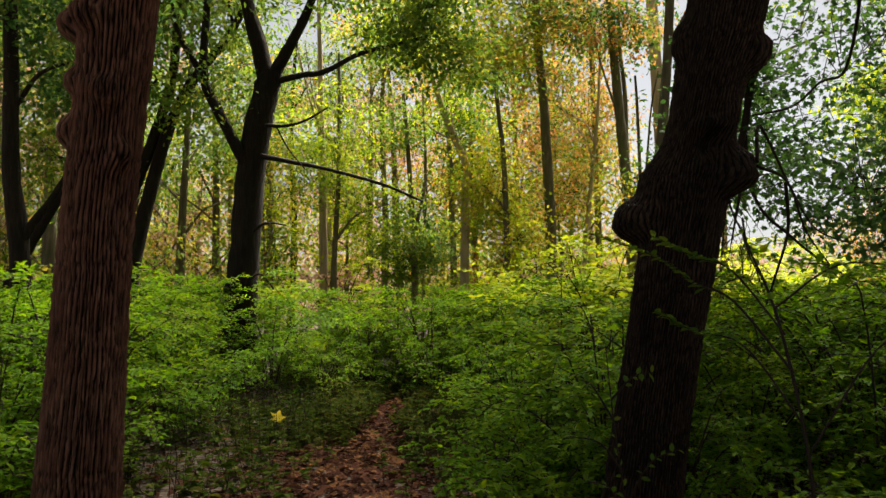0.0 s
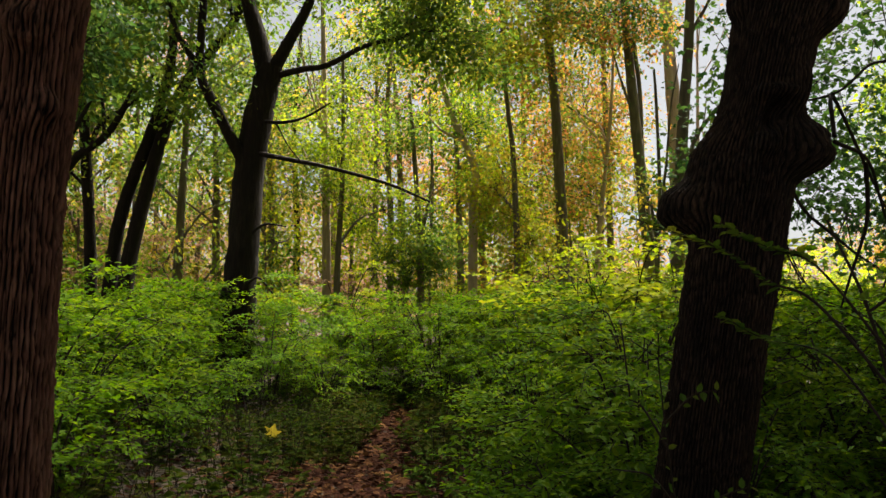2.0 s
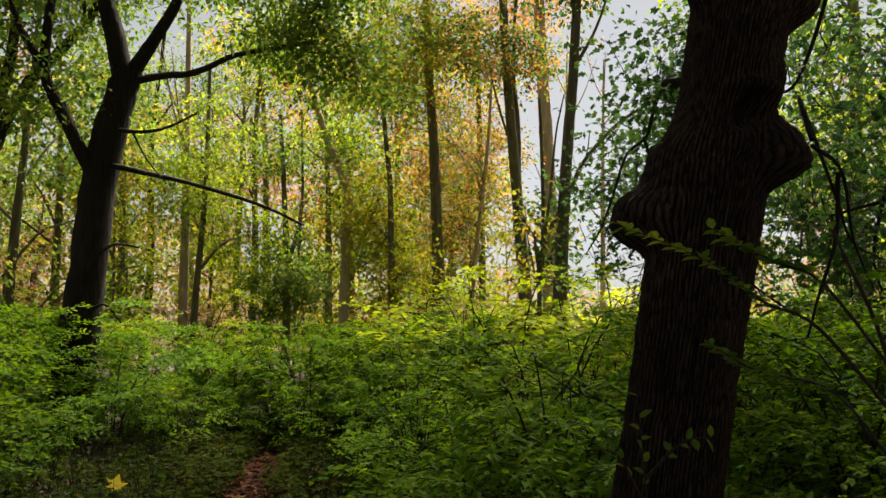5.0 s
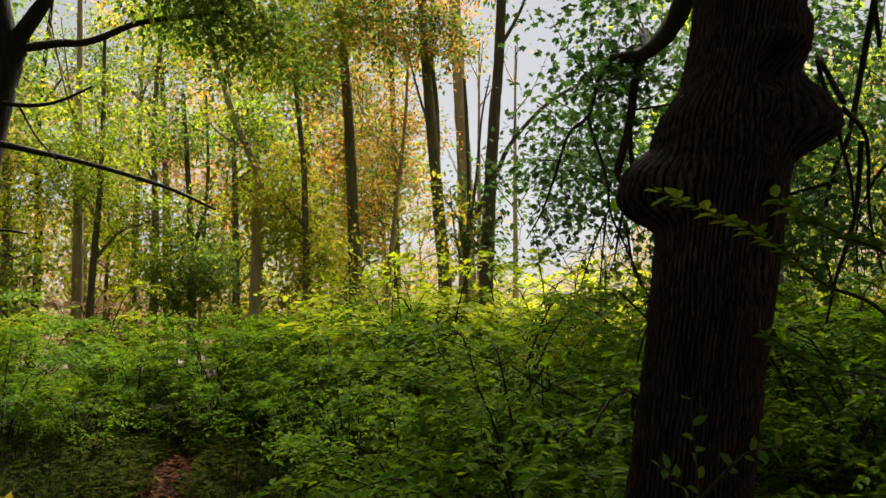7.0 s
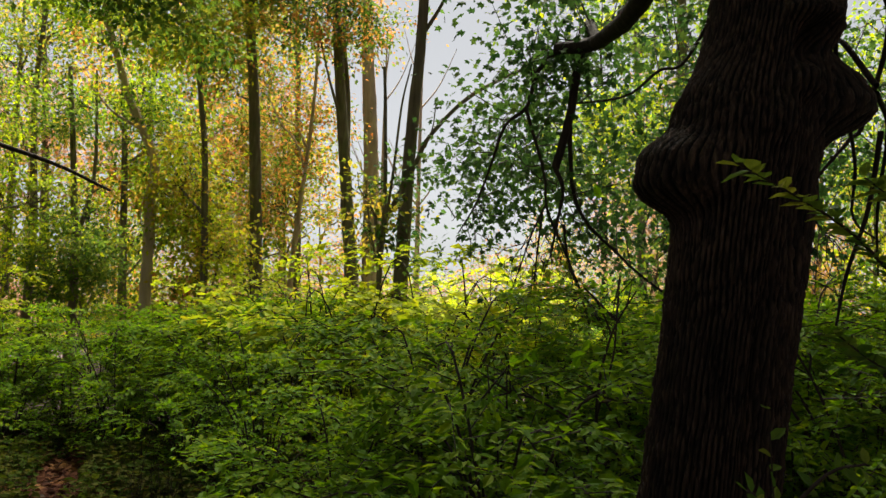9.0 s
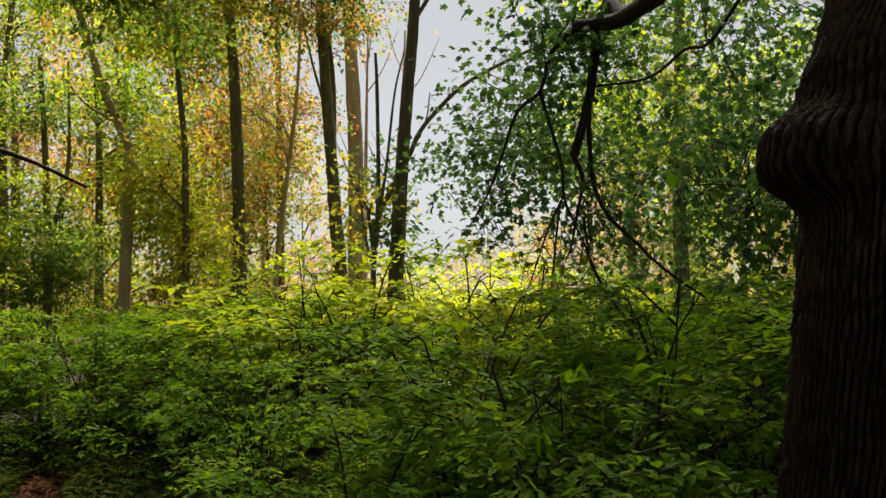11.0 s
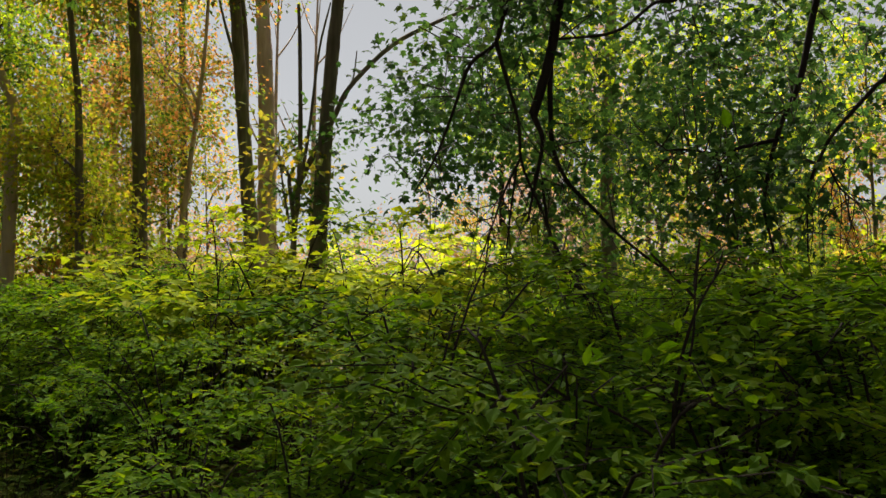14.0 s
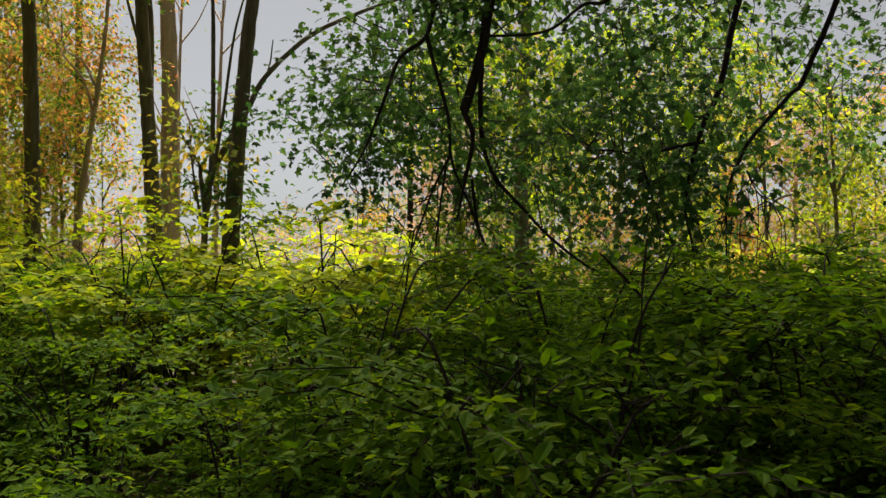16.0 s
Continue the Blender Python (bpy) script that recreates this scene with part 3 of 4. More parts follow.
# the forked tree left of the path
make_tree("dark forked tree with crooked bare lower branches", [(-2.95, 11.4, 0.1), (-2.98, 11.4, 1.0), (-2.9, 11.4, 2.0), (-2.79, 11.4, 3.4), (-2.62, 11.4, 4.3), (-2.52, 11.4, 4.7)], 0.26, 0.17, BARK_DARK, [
    ([(-2.55, 11.4, 4.5), (-2.73, 11.4, 5.2), (-2.87, 11.4, 5.7), (-3.1, 11.5, 7.0), (-3.0, 11.6, 8.6)], 0.15, 0.05),
    ([(-2.52, 11.4, 4.6), (-2.25, 11.4, 5.1), (-1.94, 11.4, 5.75), (-1.6, 11.4, 7.0), (-1.3, 11.4, 8.4)], 0.10, 0.03),
    ([(-2.84, 11.3, 3.3), (-2.98, 11.25, 3.55), (-3.28, 11.2, 4.15), (-3.46, 11.2, 4.64), (-3.42, 11.2, 5.7), (-3.5, 11.2, 7.0)], 0.10, 0.04),
    ([(-3.46, 11.2, 4.6), (-3.65, 11.2, 4.9), (-3.85, 11.2, 5.3), (-4.0, 11.1, 6.2)], 0.06, 0.025),
    ([(-2.68, 11.3, 3.45), (-2.3, 11.2, 3.36), (-1.68, 11.1, 3.22), (-0.86, 11.1, 2.99), (-0.28, 11.1, 2.74)], 0.04, 0.015),
    ([(-2.5, 11.4, 4.55), (-2.1, 11.3, 4.62), (-1.68, 11.2, 4.66), (-1.19, 11.1, 4.88), (-0.69, 11.0, 4.97), (-0.2, 11, 5.1)], 0.055, 0.02),
    ([(-2.65, 11.3, 3.9), (-2.3, 11.2, 3.86), (-2.0, 11.2, 3.93), (-1.64, 11.1, 4.1)], 0.03, 0.012),
    ([(-2.78, 11.3, 2.3), (-2.55, 11.2, 2.45), (-2.25, 11.2, 2.42)], 0.025, 0.01),
    ([(-2.84, 11.3, 1.6), (-2.6, 11.1, 1.72), (-2.4, 11.1, 1.5)], 0.02, 0.01),
    ([(-2.4, 11.2, 3.85), (-2.2, 11.1, 3.5), (-1.95, 11.1, 3.2)], 0.014, 0.006),
# the masses at (0.0, 10.2) and (1.1, 9.6) are added to cast shade
], [(-4.1, 11.2, 6.3, 1.5, 1.5, 1.2, 110), (-2.6, 11.8, 8.4, 1.6, 1.5, 0.8, 60), (-0.6, 11.0, 5.2, 0.8, 0.7, 0.5, 22), (0.1, 10.9, 5.5, 0.8, 0.7, 0.7, 24), (0.0, 11.0, 4.7, 0.9, 0.7, 0.4, 20), (-0.3, 11, 6.2, 1.0, 0.9, 0.5, 24), (0.0, 10.2, 7.2, 1.3, 1.0, 0.45, 40), (1.1, 9.6, 7.4, 1.3, 1.0, 0.45, 40), (-3.6, 11.6, 4.6, 0.9, 0.9, 0.9, 34), (-1.4, 11.3, 6.0, 0.7, 0.6, 0.4, 18)], GREEN_LEAF, 0.075, 44, KITE, 41, 18, False)

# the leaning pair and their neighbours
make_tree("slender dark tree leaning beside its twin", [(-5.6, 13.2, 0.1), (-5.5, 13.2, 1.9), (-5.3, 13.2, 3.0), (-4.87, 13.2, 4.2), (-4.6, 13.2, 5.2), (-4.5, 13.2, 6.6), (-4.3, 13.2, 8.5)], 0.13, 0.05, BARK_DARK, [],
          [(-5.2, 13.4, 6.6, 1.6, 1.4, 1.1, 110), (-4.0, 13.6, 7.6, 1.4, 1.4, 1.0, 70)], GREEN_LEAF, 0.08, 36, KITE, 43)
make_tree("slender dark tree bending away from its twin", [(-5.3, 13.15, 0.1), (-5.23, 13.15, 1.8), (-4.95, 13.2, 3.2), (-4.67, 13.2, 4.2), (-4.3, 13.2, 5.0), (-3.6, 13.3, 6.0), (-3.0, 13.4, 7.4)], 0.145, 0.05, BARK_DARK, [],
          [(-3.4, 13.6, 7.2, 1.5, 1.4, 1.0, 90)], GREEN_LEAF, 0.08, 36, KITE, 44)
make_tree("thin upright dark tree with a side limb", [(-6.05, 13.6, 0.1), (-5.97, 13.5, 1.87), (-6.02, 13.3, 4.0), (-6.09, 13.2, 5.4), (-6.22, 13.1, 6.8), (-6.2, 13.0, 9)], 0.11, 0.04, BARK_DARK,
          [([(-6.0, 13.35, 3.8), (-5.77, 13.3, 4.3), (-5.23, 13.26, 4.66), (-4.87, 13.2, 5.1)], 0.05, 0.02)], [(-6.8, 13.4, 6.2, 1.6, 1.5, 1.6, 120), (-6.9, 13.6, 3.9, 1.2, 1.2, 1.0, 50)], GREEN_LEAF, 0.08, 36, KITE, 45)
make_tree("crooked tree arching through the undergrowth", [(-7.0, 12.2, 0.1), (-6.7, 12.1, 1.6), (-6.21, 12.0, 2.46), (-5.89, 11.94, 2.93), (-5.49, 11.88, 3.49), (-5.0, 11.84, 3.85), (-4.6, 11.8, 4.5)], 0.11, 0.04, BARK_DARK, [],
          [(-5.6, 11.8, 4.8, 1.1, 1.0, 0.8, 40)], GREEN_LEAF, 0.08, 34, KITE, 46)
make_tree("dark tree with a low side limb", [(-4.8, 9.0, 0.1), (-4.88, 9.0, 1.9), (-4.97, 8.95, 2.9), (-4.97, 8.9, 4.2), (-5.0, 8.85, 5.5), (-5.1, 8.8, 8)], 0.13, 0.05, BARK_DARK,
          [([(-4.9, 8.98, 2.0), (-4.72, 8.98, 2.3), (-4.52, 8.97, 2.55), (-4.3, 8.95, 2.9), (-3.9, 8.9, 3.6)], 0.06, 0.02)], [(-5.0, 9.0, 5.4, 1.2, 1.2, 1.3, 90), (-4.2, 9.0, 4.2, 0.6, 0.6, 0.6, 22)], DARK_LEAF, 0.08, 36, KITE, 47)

# slim trees beyond the thicket
make_tree("slim tree with a bent pale trunk", [(0.42, 15.9, 0.1), (0.44, 15.9, 1.7), (0.46, 15.9, 2.7), (0.45, 15.9, 3.3), (0.5, 15.9, 3.95), (0.3, 15.9, 4.45), (0.1, 15.9, 4.9), (-0.1, 15.9, 5.5), (-0.35, 15.9, 6.4), (-0.5, 15.9, 7.6)], 0.10, 0.05, BARK_PALE,
          [([(0.25, 15.9, 4.5), (-0.2, 15.9, 4.75), (-0.5, 15.9, 5.1)], 0.03, 0.012), ([(0.44, 15.85, 3.6), (0.3, 15.8, 3.1), (0.42, 15.8, 2.6)], 0.012, 0.008)],
          [(0.85, 16.3, 3.7, 0.6, 0.5, 1.3, 44), (-0.6, 16.0, 6.9, 1.2, 1.1, 0.8, 80), (0.3, 16.3, 5.2, 0.8, 0.7, 0.7, 40)], [LIME_LEAF, GREEN_LEAF], 0.07, 38, KITE, 51)
make_tree("thin vine-wrapped tree with yellow leaves", [(1.24, 15.0, 0.1), (1.24, 15.0, 2.0), (1.22, 15.0, 3.0), (1.18, 15.0, 4.1), (1.1, 15.0, 4.8), (1.0, 15.0, 6.0), (0.95, 15, 8)], 0.065, 0.03, BARK_GREY, [],
          [(1.05, 15.4, 3.6, 0.6, 0.55, 1.0, 60), (1.4, 15.0, 2.4, 0.6, 0.6, 0.5, 26), (0.7, 14.6, 6.0, 1.0, 0.9, 0.8, 60)], [YELLOW_LEAF, LIME_LEAF], 0.07, 38, KITE, 52)
make_tree("tall straight grey tree", [(2.2, 15.6, 0.1), (2.18, 15.6, 2.0), (2.13, 15.6, 3.6), (2.05, 15.6, 5.2), (1.95, 15.6, 6.5), (1.8, 15.6, 9.5)], 0.125, 0.07, BARK_GREY, [],
          [(1.7, 15.4, 7.0, 1.4, 1.2, 0.8, 100), (2.3, 15.4, 9.2, 1.6, 1.5, 1.0, 60)], [GREEN_LEAF, YELLOW_LEAF], 0.07, 38, KITE, 53)
make_tree("tall dark straight tree with a twin stem", [(3.62, 14.7, 0.1), (3.6, 14.7, 2.1), (3.52, 14.7, 3.0), (3.43, 14.7, 4.1), (3.33, 14.7, 5.3), (3.24, 14.7, 6.5), (3.1, 14.7, 9.5)], 0.13, 0.07, BARK_GREY,
          [([(3.64, 14.75, 0.3), (3.68, 14.8, 2.2), (3.6, 14.8, 3.05), (3.52, 14.8, 4.1), (3.5, 14.8, 5.2), (3.4, 14.8, 6.4), (3.5, 14.8, 8)], 0.07, 0.03), ([(3.4, 14.7, 4.6), (3.1, 14.6, 5.4), (2.8, 14.6, 6.6)], 0.03, 0.01)],
          [(3.0, 14.4, 6.4, 1.3, 1.0, 0.7, 80), (3.1, 14.5, 9.0, 1.5, 1.5, 1.0, 60)], [DARK_LEAF, ORANGE_LEAF, GREEN_LEAF], 0.07, 38, KITE, 54)
make_tree("tall pale straight tree", [(5.3, 18.5, 0.1), (5.28, 18.5, 2.7), (5.26, 18.5, 4.2), (5.18, 18.45, 5.8), (5.07, 18.4, 7.5), (4.95, 18.4, 10)], 0.22, 0.12, BARK_PALE, [], [(4.6, 18.6, 9.4, 1.6, 1.4, 1.0, 60)], ORANGE_LEAF, 0.08, 34, KITE, 55)
make_tree("slight pale leaning sapling with a fork", [(2.9, 16.5, 0.1), (3.02, 16.5, 2.3), (3.11, 16.4, 3.4), (3.18, 16.35, 4.1), (3.27, 16.2, 5.3), (3.35, 16.2, 6.8)], 0.055, 0.025, BARK_PALE,
          [([(3.18, 16.33, 4.1), (2.98, 16.3, 4.65), (2.71, 16.4, 5.0), (2.4, 16.4, 5.6)], 0.025, 0.01)], [(2.9, 16.9, 5.2, 1.4, 1.0, 1.3, 60), (3.0, 17.0, 3.4, 1.0, 0.8, 0.9, 36)], [ORANGE_LEAF, YELLOW_LEAF, GREEN_LEAF], 0.07, 38, KITE, 56)
make_tree("grey tree at the edge of the clearing", [(2.98, 11.1, 0.1), (3.03, 11.0, 2.0), (3.07, 10.95, 3.1), (3.13, 10.9, 4.1), (3.2, 10.85, 5.1), (3.3, 10.8, 7.5)], 0.10, 0.055, BARK_GREY,
          [([(3.18, 10.85, 4.9), (3.5, 10.8, 5.5), (3.8, 10.8, 6.4)], 0.03, 0.01)], [(3.0, 10.7, 6.3, 0.8, 0.8, 0.7, 45), (3.05, 11.0, 2.6, 0.35, 0.35, 0.7, 14)], DARK_LEAF, 0.075, 30, KITE, 57)
make_tree("thin dead tree with a long bowed branch", [(2.78, 11.15, 0.1), (2.78, 11.1, 1.95), (2.8, 11.05, 2.4), (2.8, 11.0, 3.1), (2.76, 10.95, 4.1), (2.74, 10.95, 4.5)], 0.038, 0.016, BARK_GREY,
          [([(2.8, 11.1, 2.3), (2.9, 11.2, 2.65), (3.19, 11.03, 3.31), (3.35, 10.92, 3.69), (3.73, 10.67, 4.15), (4.18, 10.4, 4.44), (4.64, 10.14, 4.66), (5.1, 9.9, 4.8)], 0.04, 0.015),
           ([(2.8, 11.0, 2.5), (2.87, 10.9, 3.25), (2.92, 10.8, 4.0), (3.0, 10.7, 4.5)], 0.022, 0.008), ([(3.3, 10.95, 3.55), (3.38, 10.9, 3.8), (3.42, 10.9, 4.1)], 0.014, 0.006),
           ([(2.78, 11.1, 1.9), (2.6, 11.0, 2.6), (2.55, 11, 3.1)], 0.015, 0.006)], [(2.7, 11.1, 2.7, 0.4, 0.4, 0.6, 16)], YELLOW_LEAF, 0.08, 18, KITE, 58)

# leafy trees further in
make_tree("green leafy tree deep in the wood", [(-1.6, 20.5, 0.1), (-1.5, 20.5, 3), (-1.6, 20.5, 6), (-1.4, 20.5, 9)], 0.1, 0.04, BARK_GREY, [], [(-1.8, 20.3, 5.2, 1.6, 1.2, 1.2, 50), (-1.0, 20.4, 7.6, 1.7, 1.3, 1.1, 60), (-2.6, 20.6, 7.0, 1.4, 1.1, 1.0, 40)], [GREEN_LEAF, YELLOW_LEAF], 0.08, 30, KITE, 161)
make_tree("dark green leafy tree deep in the wood", [(-4.2, 21.5, 0.1), (-4.1, 21.5, 3), (-4.2, 21.5, 6), (-4.0, 21.5, 9)], 0.11, 0.04, BARK_DARK, [], [(-4.4, 21.3, 4.6, 1.7, 1.2, 1.3, 50), (-3.6, 21.3, 7.2, 1.8, 1.3, 1.2, 60), (-5.4, 21.5, 7.6, 1.5, 1.2, 1.0, 40)], [DARK_LEAF, GREEN_LEAF], 0.085, 30, KITE, 162)
make_tree("green and yellow tree deep in the wood", [(0.9, 22.0, 0.1), (0.9, 22.0, 3), (0.8, 22, 6), (0.9, 22, 9)], 0.1, 0.04, BARK_GREY, [], [(0.7, 21.8, 5.6, 1.5, 1.1, 1.2, 44), (1.2, 22, 7.8, 1.6, 1.2, 1.0, 50)], [GREEN_LEAF, LIME_LEAF, ORANGE_LEAF], 0.085, 30, KITE, 163)
make_tree("yellow-green leafy tree behind the path", [(-2.3, 16.5, 0.1), (-2.3, 16.5, 2), (-2.2, 16.5, 4), (-2.2, 16.5, 6.5)], 0.08, 0.03, BARK_GREY, [], [(-2.2, 16.5, 4.5, 1.0, 0.9, 1.4, 85), (-1.5, 16.8, 3.2, 0.9, 0.8, 0.7, 30)], [GREEN_LEAF, LIME_LEAF], 0.07, 38, KITE, 61)
make_tree("bright green maple sapling", [(-2.36, 19, 0.1), (-2.36, 19, 1.6), (-2.3, 19, 3.2)], 0.05, 0.02, BARK_GREY, [], [(-2.5, 18.6, 2.6, 1.4, 1.1, 0.9, 48), (-1.5, 18, 2.2, 0.8, 0.8, 0.5, 18)], LIME_LEAF, 0.1, 18, KITE, 62)
make_tree("green leafy tree with a forked stem", [(-0.7, 18, 0.1), (-0.65, 18, 2), (-0.75, 18, 4), (-0.9, 18, 6)], 0.09, 0.04, BARK_GREY, [([(-0.7, 18, 2.6), (-0.4, 18, 4), (-0.45, 18, 6)], 0.05, 0.02)], [(-0.6, 17.8, 2.4, 1.0, 0.9, 0.8, 70), (-0.9, 18, 5.2, 0.7, 0.7, 0.6, 22)], GREEN_LEAF, 0.08, 36, KITE, 63)
make_tree("orange-leaved autumn tree beyond the thicket", [(4.0, 20, 0.1), (4.0, 20, 3), (3.9, 20, 7), (3.8, 20, 9.5)], 0.1, 0.05, BARK_GREY, [], [(3.6, 20, 5.4, 1.6, 1.2, 1.6, 90), (2.2, 20.5, 4.6, 1.3, 1.0, 1.3, 55), (3.3, 20, 7.9, 1.7, 1.1, 0.9, 60), (2.0, 20.4, 7.0, 1.3, 0.9, 0.9, 44)], [ORANGE_LEAF, YELLOW_LEAF, GREEN_LEAF], 0.08, 36, KITE, 64)
make_tree("yellowing leafy tree beyond the thicket", [(-4.0, 18, 0.1), (-4.0, 18, 3), (-4.1, 18, 6)], 0.1, 0.04, BARK_GREY, [], [(-4.2, 18, 4.8, 1.4, 1.2, 1.3, 100)], [GREEN_LEAF, YELLOW_LEAF], 0.08, 36, KITE, 65)
make_tree("green leafy tree with sparse branches", [(7.5, 11, 0.1), (7.4, 11, 3), (7.5, 11, 6), (7.3, 11, 9)], 0.12, 0.05, BARK_GREY, [], [(7.2, 11, 4.2, 1.6, 1.4, 1.3, 120), (6.4, 10.8, 6.8, 1.8, 1.5, 1.2, 100), (9.4, 10.0, 4.6, 1.4, 1.4, 1.4, 80)], [GREEN_LEAF, LIME_LEAF], 0.08, 34, KITE, 66)


# ---------------------------------------------------------------- woods all round
def wood_tree(label, mats, seed, bark, height=10.0, leaf=0.115):
    rng = np.random.default_rng(seed)
    lean = rng.normal(size=2) * 0.4
    trunk = [(0, 0, 0), (lean[0] * 0.2, lean[1] * 0.2, height * 0.25), (lean[0] * 0.6, lean[1] * 0.3, height * 0.6), (lean[0], lean[1], height)]
    blobs = []
    for k in range(9):
        h = height * (0.14 + 0.86 * (k + rng.uniform(0, 1)) / 9)
        a = rng.uniform(0, 6.28)
        blobs.append((1.3 * math.cos(a), 1.3 * math.sin(a), h, rng.uniform(0.7, 1.4), rng.uniform(0.7, 1.4), rng.uniform(0.5, 1.0), 9))
    return make_tree(label, trunk, 0.14, 0.03, bark, [], blobs, mats, leaf, 26, KITE, seed, 8, group="trees of the surrounding wood")


def in_gap(x, y):
    return 16 < math.degrees(math.atan2(x + 0.4, y - 2.5)) < 33


def build_woods():
    kinds = [wood_tree("green tree of the wood with a slender trunk", GREEN_LEAF, 71, BARK_GREY, 8.5),
             wood_tree("yellowing tree of the wood with a slender trunk", [YELLOW_LEAF, GREEN_LEAF], 72, BARK_GREY, 8.0),
             wood_tree("orange autumn tree of the wood", [ORANGE_LEAF, YELLOW_LEAF], 73, BARK_GREY, 8.5),
             wood_tree("thinly leaved tan tree of the wood", TAN_LEAF, 74, BARK_PALE, 7.5),
             wood_tree("dark green tree of the wood", DARK_LEAF, 75, BARK_DARK, 9.5)]
    rng = np.random.default_rng(7)
    spots = []
    for k in range(1500):
        bearing, far = radians(rng.uniform(-50, 88)), rng.uniform(20.5, 37)
        x, y = far * math.sin(bearing), far * math.cos(bearing)
        if in_gap(x, y) or any((x - a) ** 2 + (y - b) ** 2 < 4.4 for a, b in spots):
            continue
        spots.append((x, y))
        if len(spots) >= 58:
            break
    # unseen trees behind the viewpoint, added to close the wood and block horizon light
    for a in range(10):
        t = radians(97 + a * 18)
        spots.append((math.sin(t) * rng.uniform(9, 14), math.cos(t) * rng.uniform(9, 14) - 1))
    for a in range(8):
        t, far_off = radians(-35 + 2.7 * a), 16.5 + 2.1 * (a % 3)
        spots.append((far_off * math.sin(t), far_off * math.cos(t)))
    first = set()
    for x, y in spots:
        b = math.degrees(math.atan2(x, y))
        w = (0.4, 0.25, 0.08, 0.22, 0.05) if b < -8 else (0.35, 0.4, 0.12, 0.13, 0.0) if b < 6 else (0.15, 0.3, 0.42, 0.1, 0.03) if b < 20 else (0.3, 0.3, 0.15, 0.2, 0.05)
        k = int(rng.choice(5, p=np.array(w) / sum(w)))
        m = pose(x, y, 0.05, 0, 0, rng.uniform(0, 360))
        s = rng.uniform(0.8, 1.25)
        if k not in first:
            first.add(k)
            ob = kinds[k]
            ob.matrix_world = m
        else:
            ob = copy_thing(kinds[k], m)
        ob.scale = (s, s, s * rng.uniform(0.9, 1.2))
    for k in range(5):
        if k not in first:
            kinds[k].matrix_world = pose(-12 + 3 * k, -9, 0.05)


build_woods()


def understory_tree(label, mats, seed, height):
    """A young tree, leafy from knee height up, its leaves hung close round the stem like ivy."""
    rng = np.random.default_rng(seed)
    lean = rng.normal(size=2) * 0.25
    trunk = [(0, 0, 0), (lean[0] * 0.3, lean[1] * 0.3, height * 0.4), (lean[0], lean[1], height)]
    blobs = []
    for k in range(7):
        h = height * (0.2 + 0.8 * (k + rng.uniform(0, 1)) / 7)
        a, out = rng.uniform(0, 6.28), rng.uniform(0.1, 0.6)
        blobs.append((out * math.cos(a), out * math.sin(a), h, rng.uniform(0.4, 0.8), rng.uniform(0.4, 0.8), rng.uniform(0.4, 0.7), 9))
    return make_tree(label, trunk, 0.045, 0.015, BARK_GREY, [], blobs, mats, 0.085, 24, KITE, seed, 7, group="young trees under the wood")


def bare_tree(label, seed, height):
    """A slim pale tree that has lost its leaves."""
    rng = np.random.default_rng(seed)
    lean = rng.normal(size=2) * 0.5
    trunk = [(0, 0, 0), (lean[0] * 0.2, lean[1] * 0.2, height * 0.3), (lean[0] * 0.5, lean[1] * 0.6, height * 0.65), (lean[0], lean[1], height)]
    line = spline(trunk, 8)
    limbs = []
    for k in range(9):
        s = line[int(rng.uniform(0.35, 0.95) * (len(line) - 1))]
        a, reach = rng.uniform(0, 6.28), rng.uniform(0.8, 2.0)
        d = np.array((math.cos(a), math.sin(a), 0)) * reach
        limbs.append(([s, s + d * 0.4 + np.array((0, 0, reach * 0.5)), s + d * 0.8 + np.array((0, 0, reach * 1.3))], 0.035, 0.008))
    return make_tree(label, trunk, 0.13, 0.03, BARK_PALE, limbs, (), None, seed=seed, sides=8, group="bare trees far in the wood")


